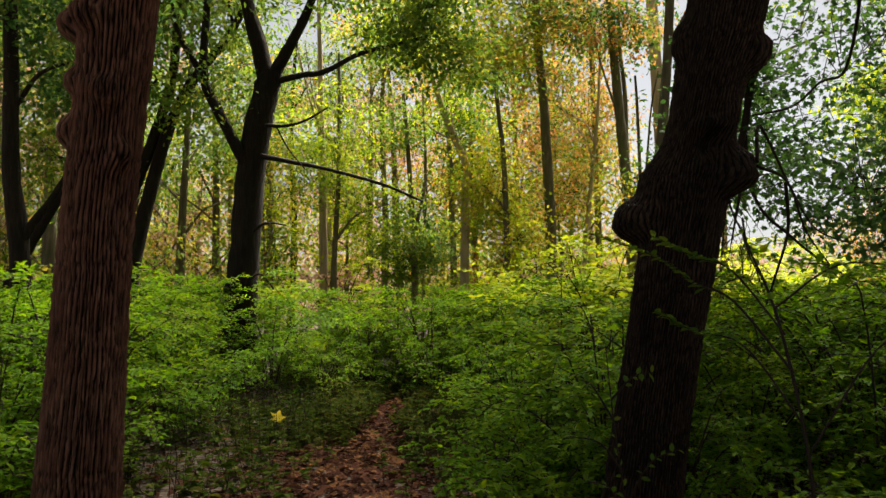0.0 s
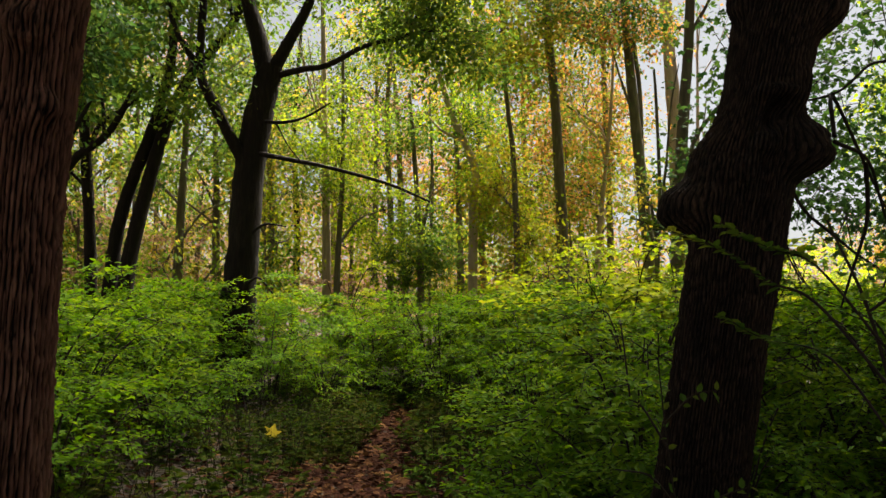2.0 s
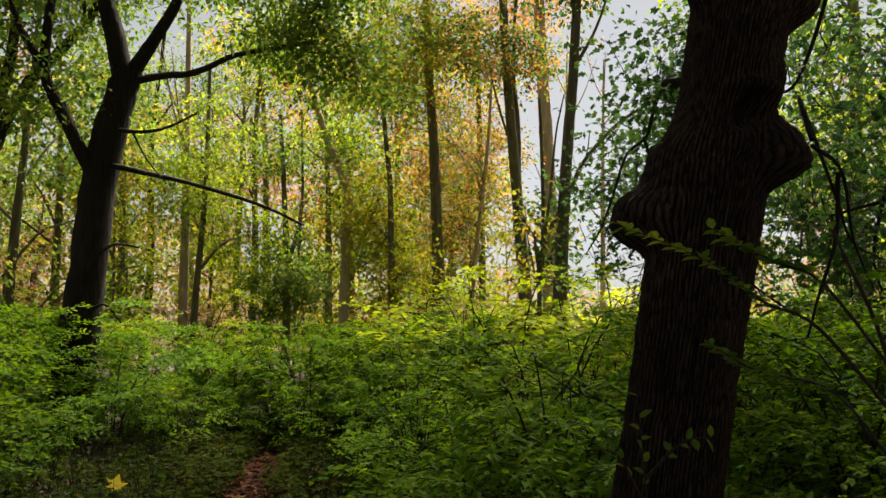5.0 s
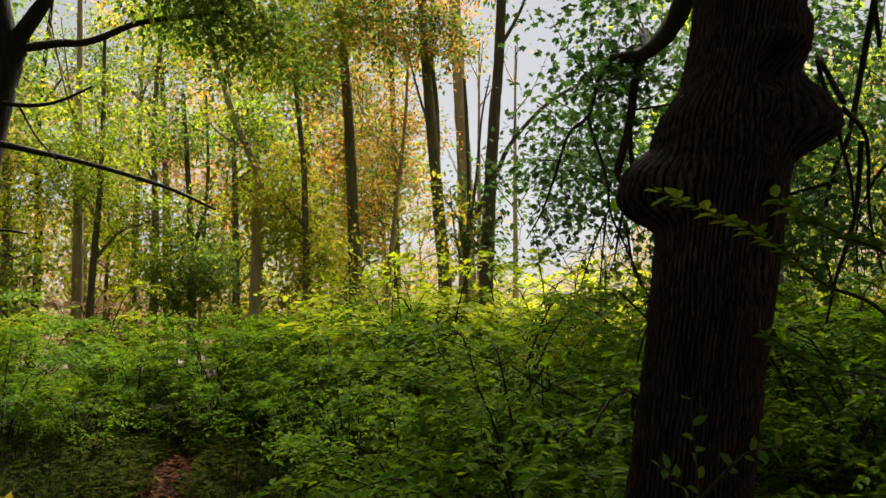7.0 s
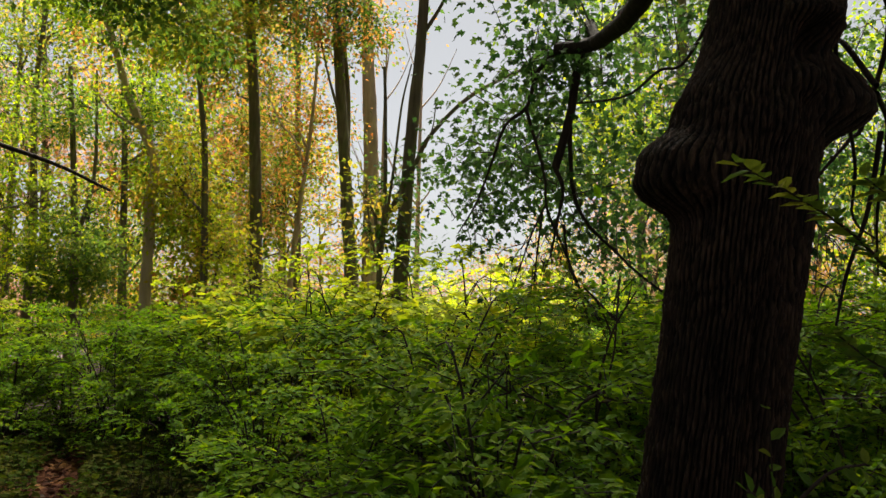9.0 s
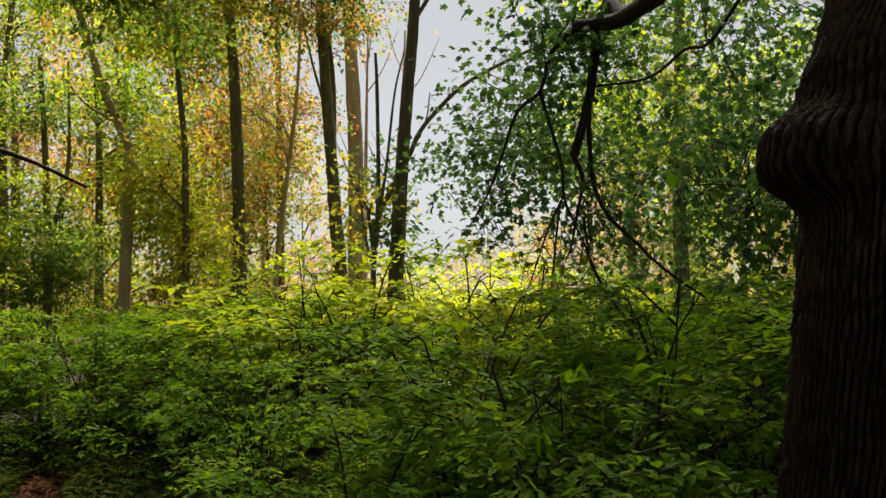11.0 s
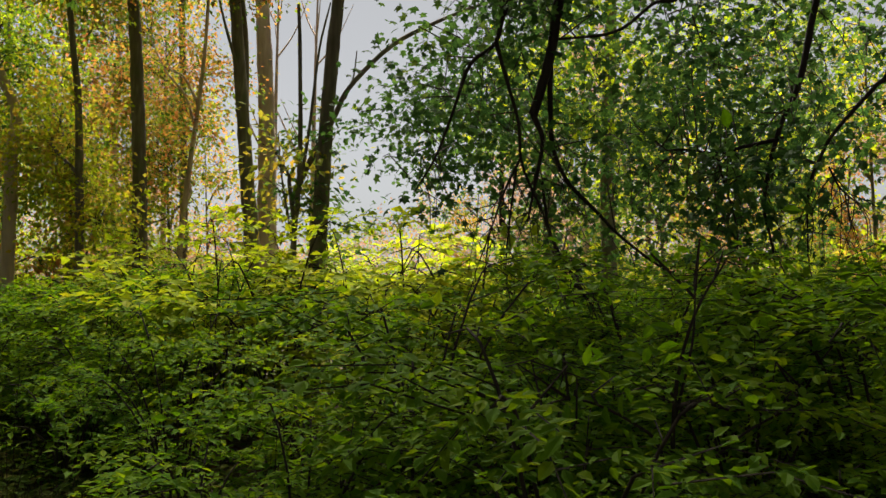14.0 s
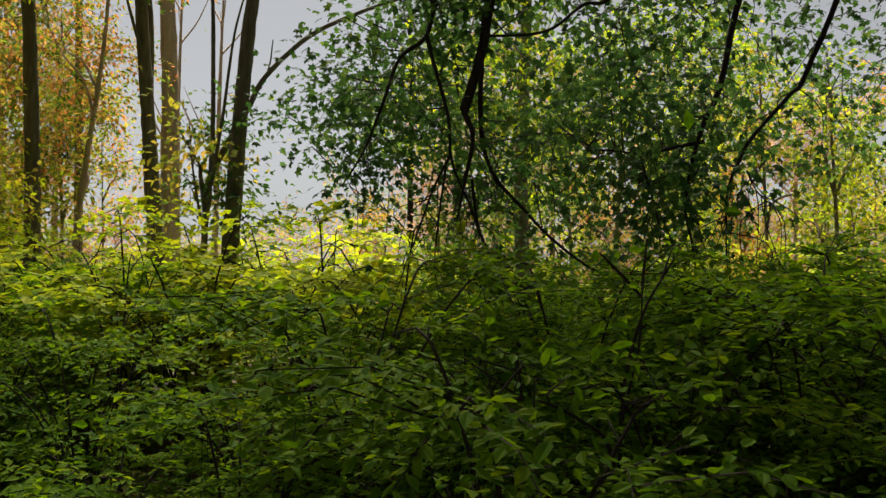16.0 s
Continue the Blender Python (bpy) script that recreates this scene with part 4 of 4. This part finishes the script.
def build_understory():
    kinds = [understory_tree("young green tree leafy to the ground", [GREEN_LEAF, LIME_LEAF], 171, 4.6),
             understory_tree("young yellow-green tree hung with vines", [LIME_LEAF, YELLOW_LEAF], 172, 5.2),
             understory_tree("young orange and yellow autumn tree", [ORANGE_LEAF, YELLOW_LEAF], 173, 4.8),
             understory_tree("young tree with faded tan leaves", [TAN_LEAF, YELLOW_LEAF], 174, 3.8),
             bare_tree("slim pale tree with bare branches", 175, 11.0)]
    rng = np.random.default_rng(77)
    spots, first = [], set()
    for k in range(3000):
        deg, far = rng.uniform(-34, 74), rng.uniform(16.5, 27)
        x, y = far * math.sin(radians(deg)), far * math.cos(radians(deg))
        opening = in_gap(x, y)
        if -7 < deg < 5 and far < 20:
            continue
        if opening and far < 21 or any((x - a) ** 2 + (y - b) ** 2 < 1.5 for a, b in spots):
            continue
        spots.append((x, y))
        w = (0.38, 0.2, 0.07, 0.25, 0.1) if deg < -8 else (0.34, 0.42, 0.1, 0.08, 0.06) if deg < 6 else (0.2, 0.34, 0.3, 0.1, 0.06) if deg < 15 else (0.0, 0.1, 0.1, 0.3, 0.5) if opening else (0.3, 0.26, 0.16, 0.16, 0.12)
        kind = int(rng.choice(5, p=np.array(w) / sum(w)))
        m = pose(x, y, float(ground_height(x, y)), 0, 0, rng.uniform(0, 360))
        ob = kinds[kind]
        if kind in first:
            ob = copy_thing(ob, m)
        else:
            first.add(kind)
            ob.matrix_world = m
        s = rng.uniform(0.75, 1.2) * (0.6 if opening and kind < 4 else 1.0)
        ob.scale = (s, s, s * rng.uniform(0.9, 1.2))
        if len(spots) >= 52:
            break


build_understory()


# ---------------------------------------------------------------- undergrowth
def shrub(label, material, seed, height=1.4, width=0.8, stems=8, leaf=0.055, twigs=8, shape=OVAL, near=True):
    """An arching shrub: stems, twigs in level sprays, leaves in two rows along each twig."""
    rng = np.random.default_rng(seed)
    ob = root("shrub", 0, 0, 0, label, "shrub", "undergrowth shrubs")
    wood, P, A, N, L = [], [], [], [], []
    for s in range(stems):
        a = 2 * math.pi * s / stems + rng.normal() * 0.4
        out, h = width * rng.uniform(0.45, 1.1), height * rng.uniform(0.6, 1.05)
        d = np.array((math.cos(a), math.sin(a), 0))
        f0 = d * 0.06 + np.array((0, 0, -0.08))
        pts = [f0, d * out * 0.25 + np.array((0, 0, h * 0.55)), d * out * 0.65 + np.array((0, 0, h * 0.93)), d * out + np.array((0, 0, h * 0.92))]
        sv, sf = tube(pts, 0.009, 0.003, 4, 3)
        if near:
            part("stem", mesh_of("stem", sv, sf, True), TWIG, ob)
        else:
            wood.append((sv, sf))
        line = spline(pts, 12)
        for k in range(twigs):
            u = rng.uniform(0.1, 1.0)
            p = line[int(u * (len(line) - 1))]
            b = a + rng.normal() * 1.1
            length = rng.uniform(0.22, 0.5) * (0.6 + 0.6 * width)
            w = np.array((math.cos(b), math.sin(b), rng.uniform(-0.15, 0.35))) * length
            e = [p, p + w * 0.5 + np.array((0, 0, 0.03)), p + w + np.array((0, 0, -0.04))]
            wood.append(tube(e, 0.0032, 0.0015, 3, 1))
            tl = spline(e, 8)
            n = int(length / leaf * 3.1)
            q = tl[np.clip((np.linspace(0.1, 1, n) * (len(tl) - 1)).astype(int), 0, len(tl) - 1)] + rng.normal(size=(n, 3)) * 0.01
            side = np.where(np.arange(n) % 2 == 0, 1.0, -1.0)[:, None]
            flat = unit(np.cross(w, (0, 0, 1.0)))
            P.append(q)
            A.append(side * flat * 0.8 + unit(w) * 0.55 + rng.normal(size=(n, 3)) * 0.28 + np.array((0, 0, -0.12)))
            N.append(np.array((0, 0, 1.0)) + rng.normal(size=(n, 3)) * 0.3)
            L.append(leaf * rng.uniform(0.65, 1.25, n))
    mass("twigwork", mesh_of("twigwork", *join(wood)), TWIG, ob)
    mass("leaves", leaf_mesh("leaves", np.vstack(P), np.vstack(A), np.vstack(N), np.concatenate(L), shape), material, ob)
    return ob


def scatter_shrubs():
    near = [shrub("green arching shrub with small oval leaves", SHRUB_LEAF, 81, 1.35, 0.85, 10, 0.044, 15),
            shrub("dense green shrub with level leaf sprays", SHRUB_LEAF, 82, 1.2, 0.7, 10, 0.048, 15),
            shrub("tall green shrub with thin stems", SHRUB_LEAF, 83, 1.6, 0.7, 9, 0.044, 16),
            shrub("low green shrub with broad leaves", SHRUB_LEAF, 84, 0.8, 0.7, 9, 0.06, 11)]
    middle = [shrub("green arching shrub of the thicket", SHRUB_LEAF, 91, 1.35, 0.9, 9, 0.056, 15, KITE),
              shrub("dense green shrub of the thicket", SHRUB_LEAF, 92, 1.25, 0.8, 9, 0.056, 15, KITE),
              shrub("tall thin-stemmed shrub of the thicket", SHRUB_LEAF, 93, 1.6, 0.8, 9, 0.056, 15, KITE),
              shrub("low shrub at the path edge", SHRUB_LEAF, 94, 0.75, 0.7, 8, 0.06, 9, KITE)]
    # the first kind's lime leaf colour stands for sun on the clearing
    far = [shrub("clearing shrub with sunlight put into its lime leaf colour", LIME_LEAF, 85, 1.5, 1.0, 7, 0.09, 7, KITE, False),
           shrub("green shrub of the thicket", SHRUB_LEAF, 86, 1.4, 1.0, 7, 0.09, 7, KITE, False),
           shrub("yellowing shrub of the thicket", YELLOW_LEAF, 87, 1.4, 0.9, 6, 0.09, 7, KITE, False),
           shrub("faded brown shrub of the thicket", TAN_LEAF, 88, 1.5, 0.9, 6, 0.09, 6, KITE, False)]
    rng = np.random.default_rng(17)
    used, spots = set(), []

    thicket = [[] for _ in far]

    def put(pool, k, x, y, s, sz=1.0):
        m = pose(x, y, float(ground_height(x, y)) + 0.02, rng.normal() * 4, rng.normal() * 4, rng.uniform(0, 360))
        if pool is far:
            thicket[k].append(np.array(m @ Matrix.Diagonal((s, s, s * sz, 1))))
            return
        ob = pool[k]
        if (id(pool), k) in used:
            ob = copy_thing(ob, m)
        else:
            used.add((id(pool), k))
            ob.matrix_world = m
        ob.scale = (s, s, s * sz)

    for k in range(4000):
        x, y = rng.uniform(-6, 7.5), rng.uniform(0.8, 13)
        off = x - float(path_centre(y))
        if y < 10.6 and -1.5 - 0.06 * y < off < 0.95 + 0.04 * max(0, 6 - y):
            continue
        if math.hypot(x + 0.3, y - 1.5) < 1.5 or math.hypot(x + 0.55, y - 3) < 1.75 or math.hypot(x - 0.85, y - 3.2) < 1.15 or math.hypot(x + 1.2, y - 2.65) < 0.6:
            continue
        if x < -2 and y < 0.4 * -x:
            continue
        if x > 0.8 and y < 2.5 or x > 3 and y < 0.45 * x:
            continue
        gap = 0.47 if y < 7 else 0.55
        if any((x - a) ** 2 + (y - b) ** 2 < gap ** 2 for a, b in spots):
            continue
        spots.append((x, y))
        small = y < 10.6 and (-1.9 - 0.06 * y < off < 1.25)
        s = rng.uniform(0.75, 1.1)
        # towards the clearing green shrubs become lime: sunlight put into the leaf colour
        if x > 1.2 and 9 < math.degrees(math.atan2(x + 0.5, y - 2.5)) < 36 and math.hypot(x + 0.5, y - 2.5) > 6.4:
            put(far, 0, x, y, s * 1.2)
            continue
        put(near if math.hypot(x + 0.3, y - 2.5) < 3.6 else middle, 3 if small or rng.uniform() < 0.2 else int(rng.integers(0, 3)), x, y, s)
        if len(spots) >= 250:
            break
    for x, y in ((0.7, 10.4), (1.3, 11.2), (0.9, 12.2), (1.9, 12.2), (0.2, 12.8), (1.7, 10.1), (2.3, 11.6), (-0.6, 12.4), (-1.5, 12.6), (2.4, 13.0)):
        put(middle, int(rng.integers(0, 3)), x, y, rng.uniform(0.85, 1.05))
    for k in range(18):
        x, y = rng.uniform(1.7, 7) * rng.choice((-1, 1)), rng.uniform(-7, 0.6)
        put(middle, int(rng.integers(0, 3)), x, y, rng.uniform(0.8, 1.1))
    count = 0
    for k in range(3000):
        b, d = radians(rng.uniform(-38, 75)), rng.uniform(11.5, 30)
        x, y = d * math.sin(b), d * math.cos(b)
        if any((x - p) ** 2 + (y - q) ** 2 < (0.8 + 0.02 * d) ** 2 for p, q in spots):
            continue
        if d < 12.5 and abs(x) < 6:
            continue
        spots.append((x, y))
        deg = math.degrees(b)
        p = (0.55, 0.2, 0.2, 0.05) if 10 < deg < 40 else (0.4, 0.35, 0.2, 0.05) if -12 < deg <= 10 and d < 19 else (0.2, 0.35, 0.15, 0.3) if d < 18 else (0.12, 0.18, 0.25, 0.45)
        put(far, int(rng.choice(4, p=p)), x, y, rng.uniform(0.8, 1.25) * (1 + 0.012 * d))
        count += 1
        if count >= 125:
            break
    for ob, places, label in zip(far, thicket, ("shrubs massed in the open clearing, sunlight put into their lime leaf colour", "green shrubs massed beyond the path", "yellowing shrubs massed under the trees", "faded brown shrubs massed under the trees")):
        mass_of = tagged(new("thicket"), label, "shrubs", kind="stuff")
        M = np.array(places)
        for child in list(ob.children):
            me = child.data
            v = np.empty(len(me.vertices) * 3)
            me.vertices.foreach_get("co", v)
            v = v.reshape(-1, 3)
            k = len(me.polygons[0].vertices)
            f = np.empty(len(me.loops), dtype=np.int64)
            me.loops.foreach_get("vertex_index", f)
            f = f.reshape(-1, k)
            V = np.einsum("nij,pj->npi", M[:, :3, :3], v) + M[:, None, :3, 3]
            F = f[None] + (np.arange(len(M)) * len(v))[:, None, None]
            mass(child.name.split(".")[0], mesh_of("thicket", V.reshape(-1, 3), F.reshape(-1, k)), me.materials[0], mass_of)
            bpy.data.objects.remove(child)
        bpy.data.objects.remove(ob)


scatter_shrubs()


def far_wood():
    """The edge of the wood far off, behind the clearing."""
    rng = np.random.default_rng(19)
    for material, n, label in ((TAN_LEAF, 80000, "far faded autumn wood"), (YELLOW_LEAF, 30000, "far yellow autumn wood"), (GREEN_LEAF, 50000, "far green wood edge line")):
        b = np.radians(rng.uniform(-48, 86, n))
        d = rng.uniform(38, 56, n)
        top = 6.6 + 1.5 * np.sin(b * 17) + 1.2 * np.sin(b * 41 + 1) + 0.8 * np.sin(b * 97 + d)
        ahead = np.degrees(np.arctan2(d * np.sin(b) + 0.4, d * np.cos(b) - 2.5))
        top = np.where((ahead > 13) & (ahead < 31), 0.55 * top, top)
        z = rng.uniform(0, 1, n) ** 1.3 * top
        P = np.stack([d * np.sin(b), d * np.cos(b), z], -1)
        ob = new("far_woods", leaf_mesh("far_woods", P, rng.normal(size=(n, 3)), rng.normal(size=(n, 3)), rng.uniform(0.1, 0.22, n), KITE))
        ob.data.materials.append(material)
        tagged(ob, label, "woods", kind="stuff")


far_wood()


# ---------------------------------------------------------------- forest floor
def litter():
    rng = np.random.default_rng(23)
    n = 26000
    y = rng.uniform(-6, 12.5, n)
    x = path_centre(y) + rng.normal(size=n) * (0.5 + 0.3 * np.clip((8 - y) / 4, 0, 1))
    y2, x2 = rng.uniform(-6, 13, 14000), rng.uniform(-5, 5, 14000)
    x, y = np.concatenate([x, x2]), np.concatenate([y, y2])
    n = len(x)
    P = np.stack([x, y, ground_height(x, y) + rng.uniform(0.004, 0.03, n)], -1)
    a = rng.uniform(0, 6.28, n)
    A = np.stack([np.cos(a), np.sin(a), rng.normal(size=n) * 0.2], -1)
    N = np.array((0, 0, 1.0)) + rng.normal(size=(n, 3)) * 0.28
    ob = new("leaf_litter", leaf_mesh("leaf_litter", P, A, N, rng.uniform(0.04, 0.1, n), STAR))
    ob.data.materials.append(LITTER_LEAF)
    tagged(ob, "fallen brown and russet leaves covering the footpath", "leaf litter", kind="stuff")


def ground_cover():
    """Low weeds on both banks of the path."""
    rng = np.random.default_rng(29)
    P, A, N, L, stems = [], [], [], [], []
    for k in range(3800):
        y = rng.uniform(2.0, 13)
        side = rng.choice((-1, 1))
        off = side * (0.18 + abs(rng.normal()) * 0.95 + rng.uniform(0, 0.9) * min(max((8.5 - y) / 3, 0), 1))
        if y < 7.2 and -1.5 < off < 1.2 and rng.uniform() < 0.6:
            continue
        if y > 10.8:
            off = rng.uniform(-2, 2)
        x = float(path_centre(y)) + off
        h = rng.uniform(0.06, 0.34)
        base = np.array((x, y, float(ground_height(x, y))))
        top = base + np.array((*rng.normal(size=2) * 0.06, h))
        stems.append(tube([base, (base + top) / 2 + np.array((*rng.normal(size=2) * 0.02, 0)), top], 0.003, 0.0015, 3, 1))
        n = int(rng.integers(7, 15))
        u = rng.uniform(0.3, 1, n)[:, None]
        P.append(base + (top - base) * u)
        a = rng.uniform(0, 6.28, n)
        A.append(np.stack([np.cos(a), np.sin(a), rng.uniform(-0.2, 0.4, n)], -1))
        N.append(np.array((0, 0, 1.0)) + rng.normal(size=(n, 3)) * 0.35)
        L.append(rng.uniform(0.035, 0.085, n))
    ob = root("ground_weeds", 0, 0, 0, "low green weeds along the path edge", "weeds", kind="stuff")
    mass("stems", mesh_of("stems", *join(stems)), TWIG, ob)
    mass("leaves", leaf_mesh("leaves", np.vstack(P), np.vstack(A), np.vstack(N), np.concatenate(L), OVAL), WEED_LEAF, ob)


def dead_stalks():
    """Dry brown stalks standing among the weeds."""
    rng = np.random.default_rng(37)
    pieces = []
    for k in range(240):
        y = rng.uniform(5, 12.5)
        off = rng.choice((-1, 1)) * rng.uniform(0.5, 1.8) if y < 10.6 else rng.uniform(-1.3, 1.6)
        x = float(path_centre(y)) + off
        b = np.array((x, y, float(ground_height(x, y)) - 0.02))
        h = rng.uniform(0.25, 0.9)
        t = b + np.array((*rng.normal(size=2) * 0.16, h))
        pieces.append(tube([b, (b + t) / 2 + np.array((*rng.normal(size=2) * 0.03, 0)), t], 0.0035, 0.0015, 3, 3))
        for q in range(3):
            p = b + (t - b) * rng.uniform(0.4, 0.9)
            e = p + np.array((*rng.normal(size=2) * 0.09, rng.uniform(0.03, 0.15)))
            pieces.append(tube([p, (p + e) / 2, e], 0.002, 0.001, 3, 2))
    ob = new("dry_stalks", mesh_of("dry_stalks", *join(pieces)))
    ob.data.materials.append(TWIG)
    tagged(ob, "thin dry brown stalks among the weeds", "stalks", kind="stuff")


def yellow_leaf():
    rng = np.random.default_rng(3)
    ob = new("leaf", leaf_mesh("leaf", np.array([(-1.57, 7.38, 0.27)]), np.array([(0.3, -0.5, 0.75)]), np.array([(0.2, -0.9, 0.3)]), np.array([0.16]), LOBED))
    ob.data.materials.append(YELLOW_LEAF)
    tagged(ob, "large yellow maple leaf caught in the weeds", "leaf")


def sapling_by_burled_tree():
    """Leafy sapling whose sprays cross in front of the dark trunk."""
    rng = np.random.default_rng(43)
    ob = root("sapling", 1.45, 3.05, 0.1, "thin sapling with broad green leaves against the dark trunk", "sapling")
    foot = np.array((1.45, 3.05, 0.1))
    lines = [([(1.45, 3.05, 0.05), (1.42, 3.05, 0.8), (1.32, 3.08, 1.4), (1.2, 3.12, 1.75)], 0.01, 0.004, 6),
             ([(1.37, 3.07, 1.2), (1.17, 3.15, 1.48), (1.03, 3.18, 1.55), (0.92, 3.2, 1.64), (0.78, 3.2, 1.7), (0.6, 3.2, 1.76)], 0.006, 0.002, 52),
             ([(1.34, 3.07, 1.35), (1.15, 3.1, 1.6), (1.0, 3.1, 1.66), (0.85, 3.12, 1.74)], 0.005, 0.002, 44),
             ([(1.4, 3.06, 1.0), (1.2, 3.12, 1.3), (1.02, 3.2, 1.36), (0.88, 3.22, 1.44)], 0.005, 0.002, 40),
             ([(1.3, 3.08, 1.45), (1.5, 2.95, 1.62), (1.75, 2.85, 1.6)], 0.005, 0.002, 16),
             ([(1.42, 3.05, 0.9), (1.6, 2.9, 1.3), (1.8, 2.8, 1.45), (2.0, 2.75, 1.4)], 0.005, 0.002, 18)]
    P, A, L = [], [], []
    for pts, a, b, n in lines:
        small = pts[-1][0] > 1.5
        L.append(rng.uniform(0.028, 0.045, n) if small else rng.uniform(0.036, 0.062, n))
        part("stem", mesh_of("stem", *tube(np.array(pts) - foot, a, b, 5, 6), True), TWIG, ob)
        l = spline(pts, 10)
        q = l[(np.linspace(0.35, 1, n) * (len(l) - 1)).astype(int)]
        w = unit(np.gradient(l, axis=0))[(np.linspace(0.35, 1, n) * (len(l) - 1)).astype(int)]
        side = unit(np.cross(w, (0, 0, 1.0))) * np.where(np.arange(n) % 2 == 0, 1.0, -1.0)[:, None]
        P.append(q)
        A.append(side * 0.7 + w * 0.7 + rng.normal(size=(n, 3)) * 0.2 + np.array((0, 0, -0.1)))
    P, A = np.vstack(P), np.vstack(A)
    n = len(P)
    mass("leaves", leaf_mesh("leaves", P - foot, A, np.array((0, 0, 1.0)) + rng.normal(size=(n, 3)) * 0.3, np.concatenate(L), OVAL), GREEN_LEAF, ob)


def sprig_by_trunk():
    """A small sprig that stands against the dark trunk."""
    rng = np.random.default_rng(47)
    foot = np.array((0.8, 3.25, 0.1))
    ob = root("sprig", *foot, "small leafy sprig growing against the dark trunk", "sapling")
    P, A = [], []
    for pts, n in (([(0.8, 3.25, 0.05), (0.74, 3.2, 0.6), (0.69, 3.2, 1.0), (0.66, 3.19, 1.3)], 20), ([(0.74, 3.2, 0.66), (0.82, 3.14, 0.84), (0.92, 3.1, 0.9)], 9),
                   ([(0.72, 3.2, 0.8), (0.62, 3.15, 0.92), (0.5, 3.12, 0.95)], 9), ([(0.68, 3.2, 1.08), (0.76, 3.15, 1.18), (0.83, 3.12, 1.2)], 8), ([(0.69, 3.2, 1.0), (0.6, 3.16, 1.14), (0.55, 3.14, 1.17)], 7),
                   ([(0.75, 3.2, 0.55), (0.66, 3.13, 0.74), (0.56, 3.1, 0.78)], 9)):
        part("stem", mesh_of("stem", *tube(np.array(pts) - foot, 0.005, 0.002, 4, 4), True), TWIG, ob)
        l = spline(pts, 10)
        q = (np.linspace(0.3, 1, n) * (len(l) - 1)).astype(int)
        w = unit(np.gradient(l, axis=0))[q]
        side = unit(np.cross(w, (0.3, -0.8, 0.5))) * np.where(np.arange(n) % 2 == 0, 1.0, -1.0)[:, None]
        P.append(l[q])
        A.append(side * 0.7 + w * 0.5 + rng.normal(size=(n, 3)) * 0.4)
    P, A = np.vstack(P), np.vstack(A)
    mass("leaves", leaf_mesh("leaves", P - foot, A, np.array((0, -0.4, 1.0)) + rng.normal(size=(len(P), 3)) * 0.3, rng.uniform(0.024, 0.044, len(P)), OVAL), GREEN_LEAF, ob)


def leggy_shrub():
    """Dark crooked stems that stand out of the shrubs."""
    foot = np.array((1.5, 4.95, 0.1))
    ob = root("shrub", *foot, "leggy shrub with dark crooked bare stems", "shrub")
    rng = np.random.default_rng(53)
    ends = []
    for pts, a in (([(1.5, 4.95, 0.05), (1.53, 4.93, 0.6), (1.52, 4.91, 1.1), (1.56, 4.86, 1.39), (1.64, 4.79, 1.58)], 0.012), ([(1.52, 4.91, 1.05), (1.6, 4.9, 1.3), (1.62, 4.9, 1.5)], 0.006),
                   ([(1.53, 4.93, 0.6), (1.45, 4.9, 0.95), (1.35, 4.93, 1.06), (1.17, 5.0, 1.14), (1.0, 5.05, 1.1)], 0.008), ([(1.52, 4.92, 0.8), (1.7, 4.8, 1.0), (1.95, 4.7, 1.12)], 0.007)):
        part("stem", mesh_of("stem", *tube(np.array(pts) - foot, a, 0.003, 5, 5), True), TWIG, ob)
        ends.append(spline(pts, 8)[10:])
    P, A, N, L, tw = crown_leaves(rng, [(1.1, 5.0, 1.15, 0.25, 0.2, 0.08, 7), (1.85, 4.75, 1.1, 0.2, 0.2, 0.08, 6), (1.62, 4.85, 1.5, 0.12, 0.12, 0.1, 3)], np.vstack(ends), 0.05, 9)
    mass("twigwork", mesh_of("twigwork", tw[0] - foot, tw[1]), TWIG, ob)
    mass("leaves", leaf_mesh("leaves", P - foot, A, N, L, OVAL), SHRUB_LEAF, ob)


sprig_by_trunk()
leggy_shrub()
litter()
ground_cover()
dead_stalks()
yellow_leaf()
sapling_by_burled_tree()
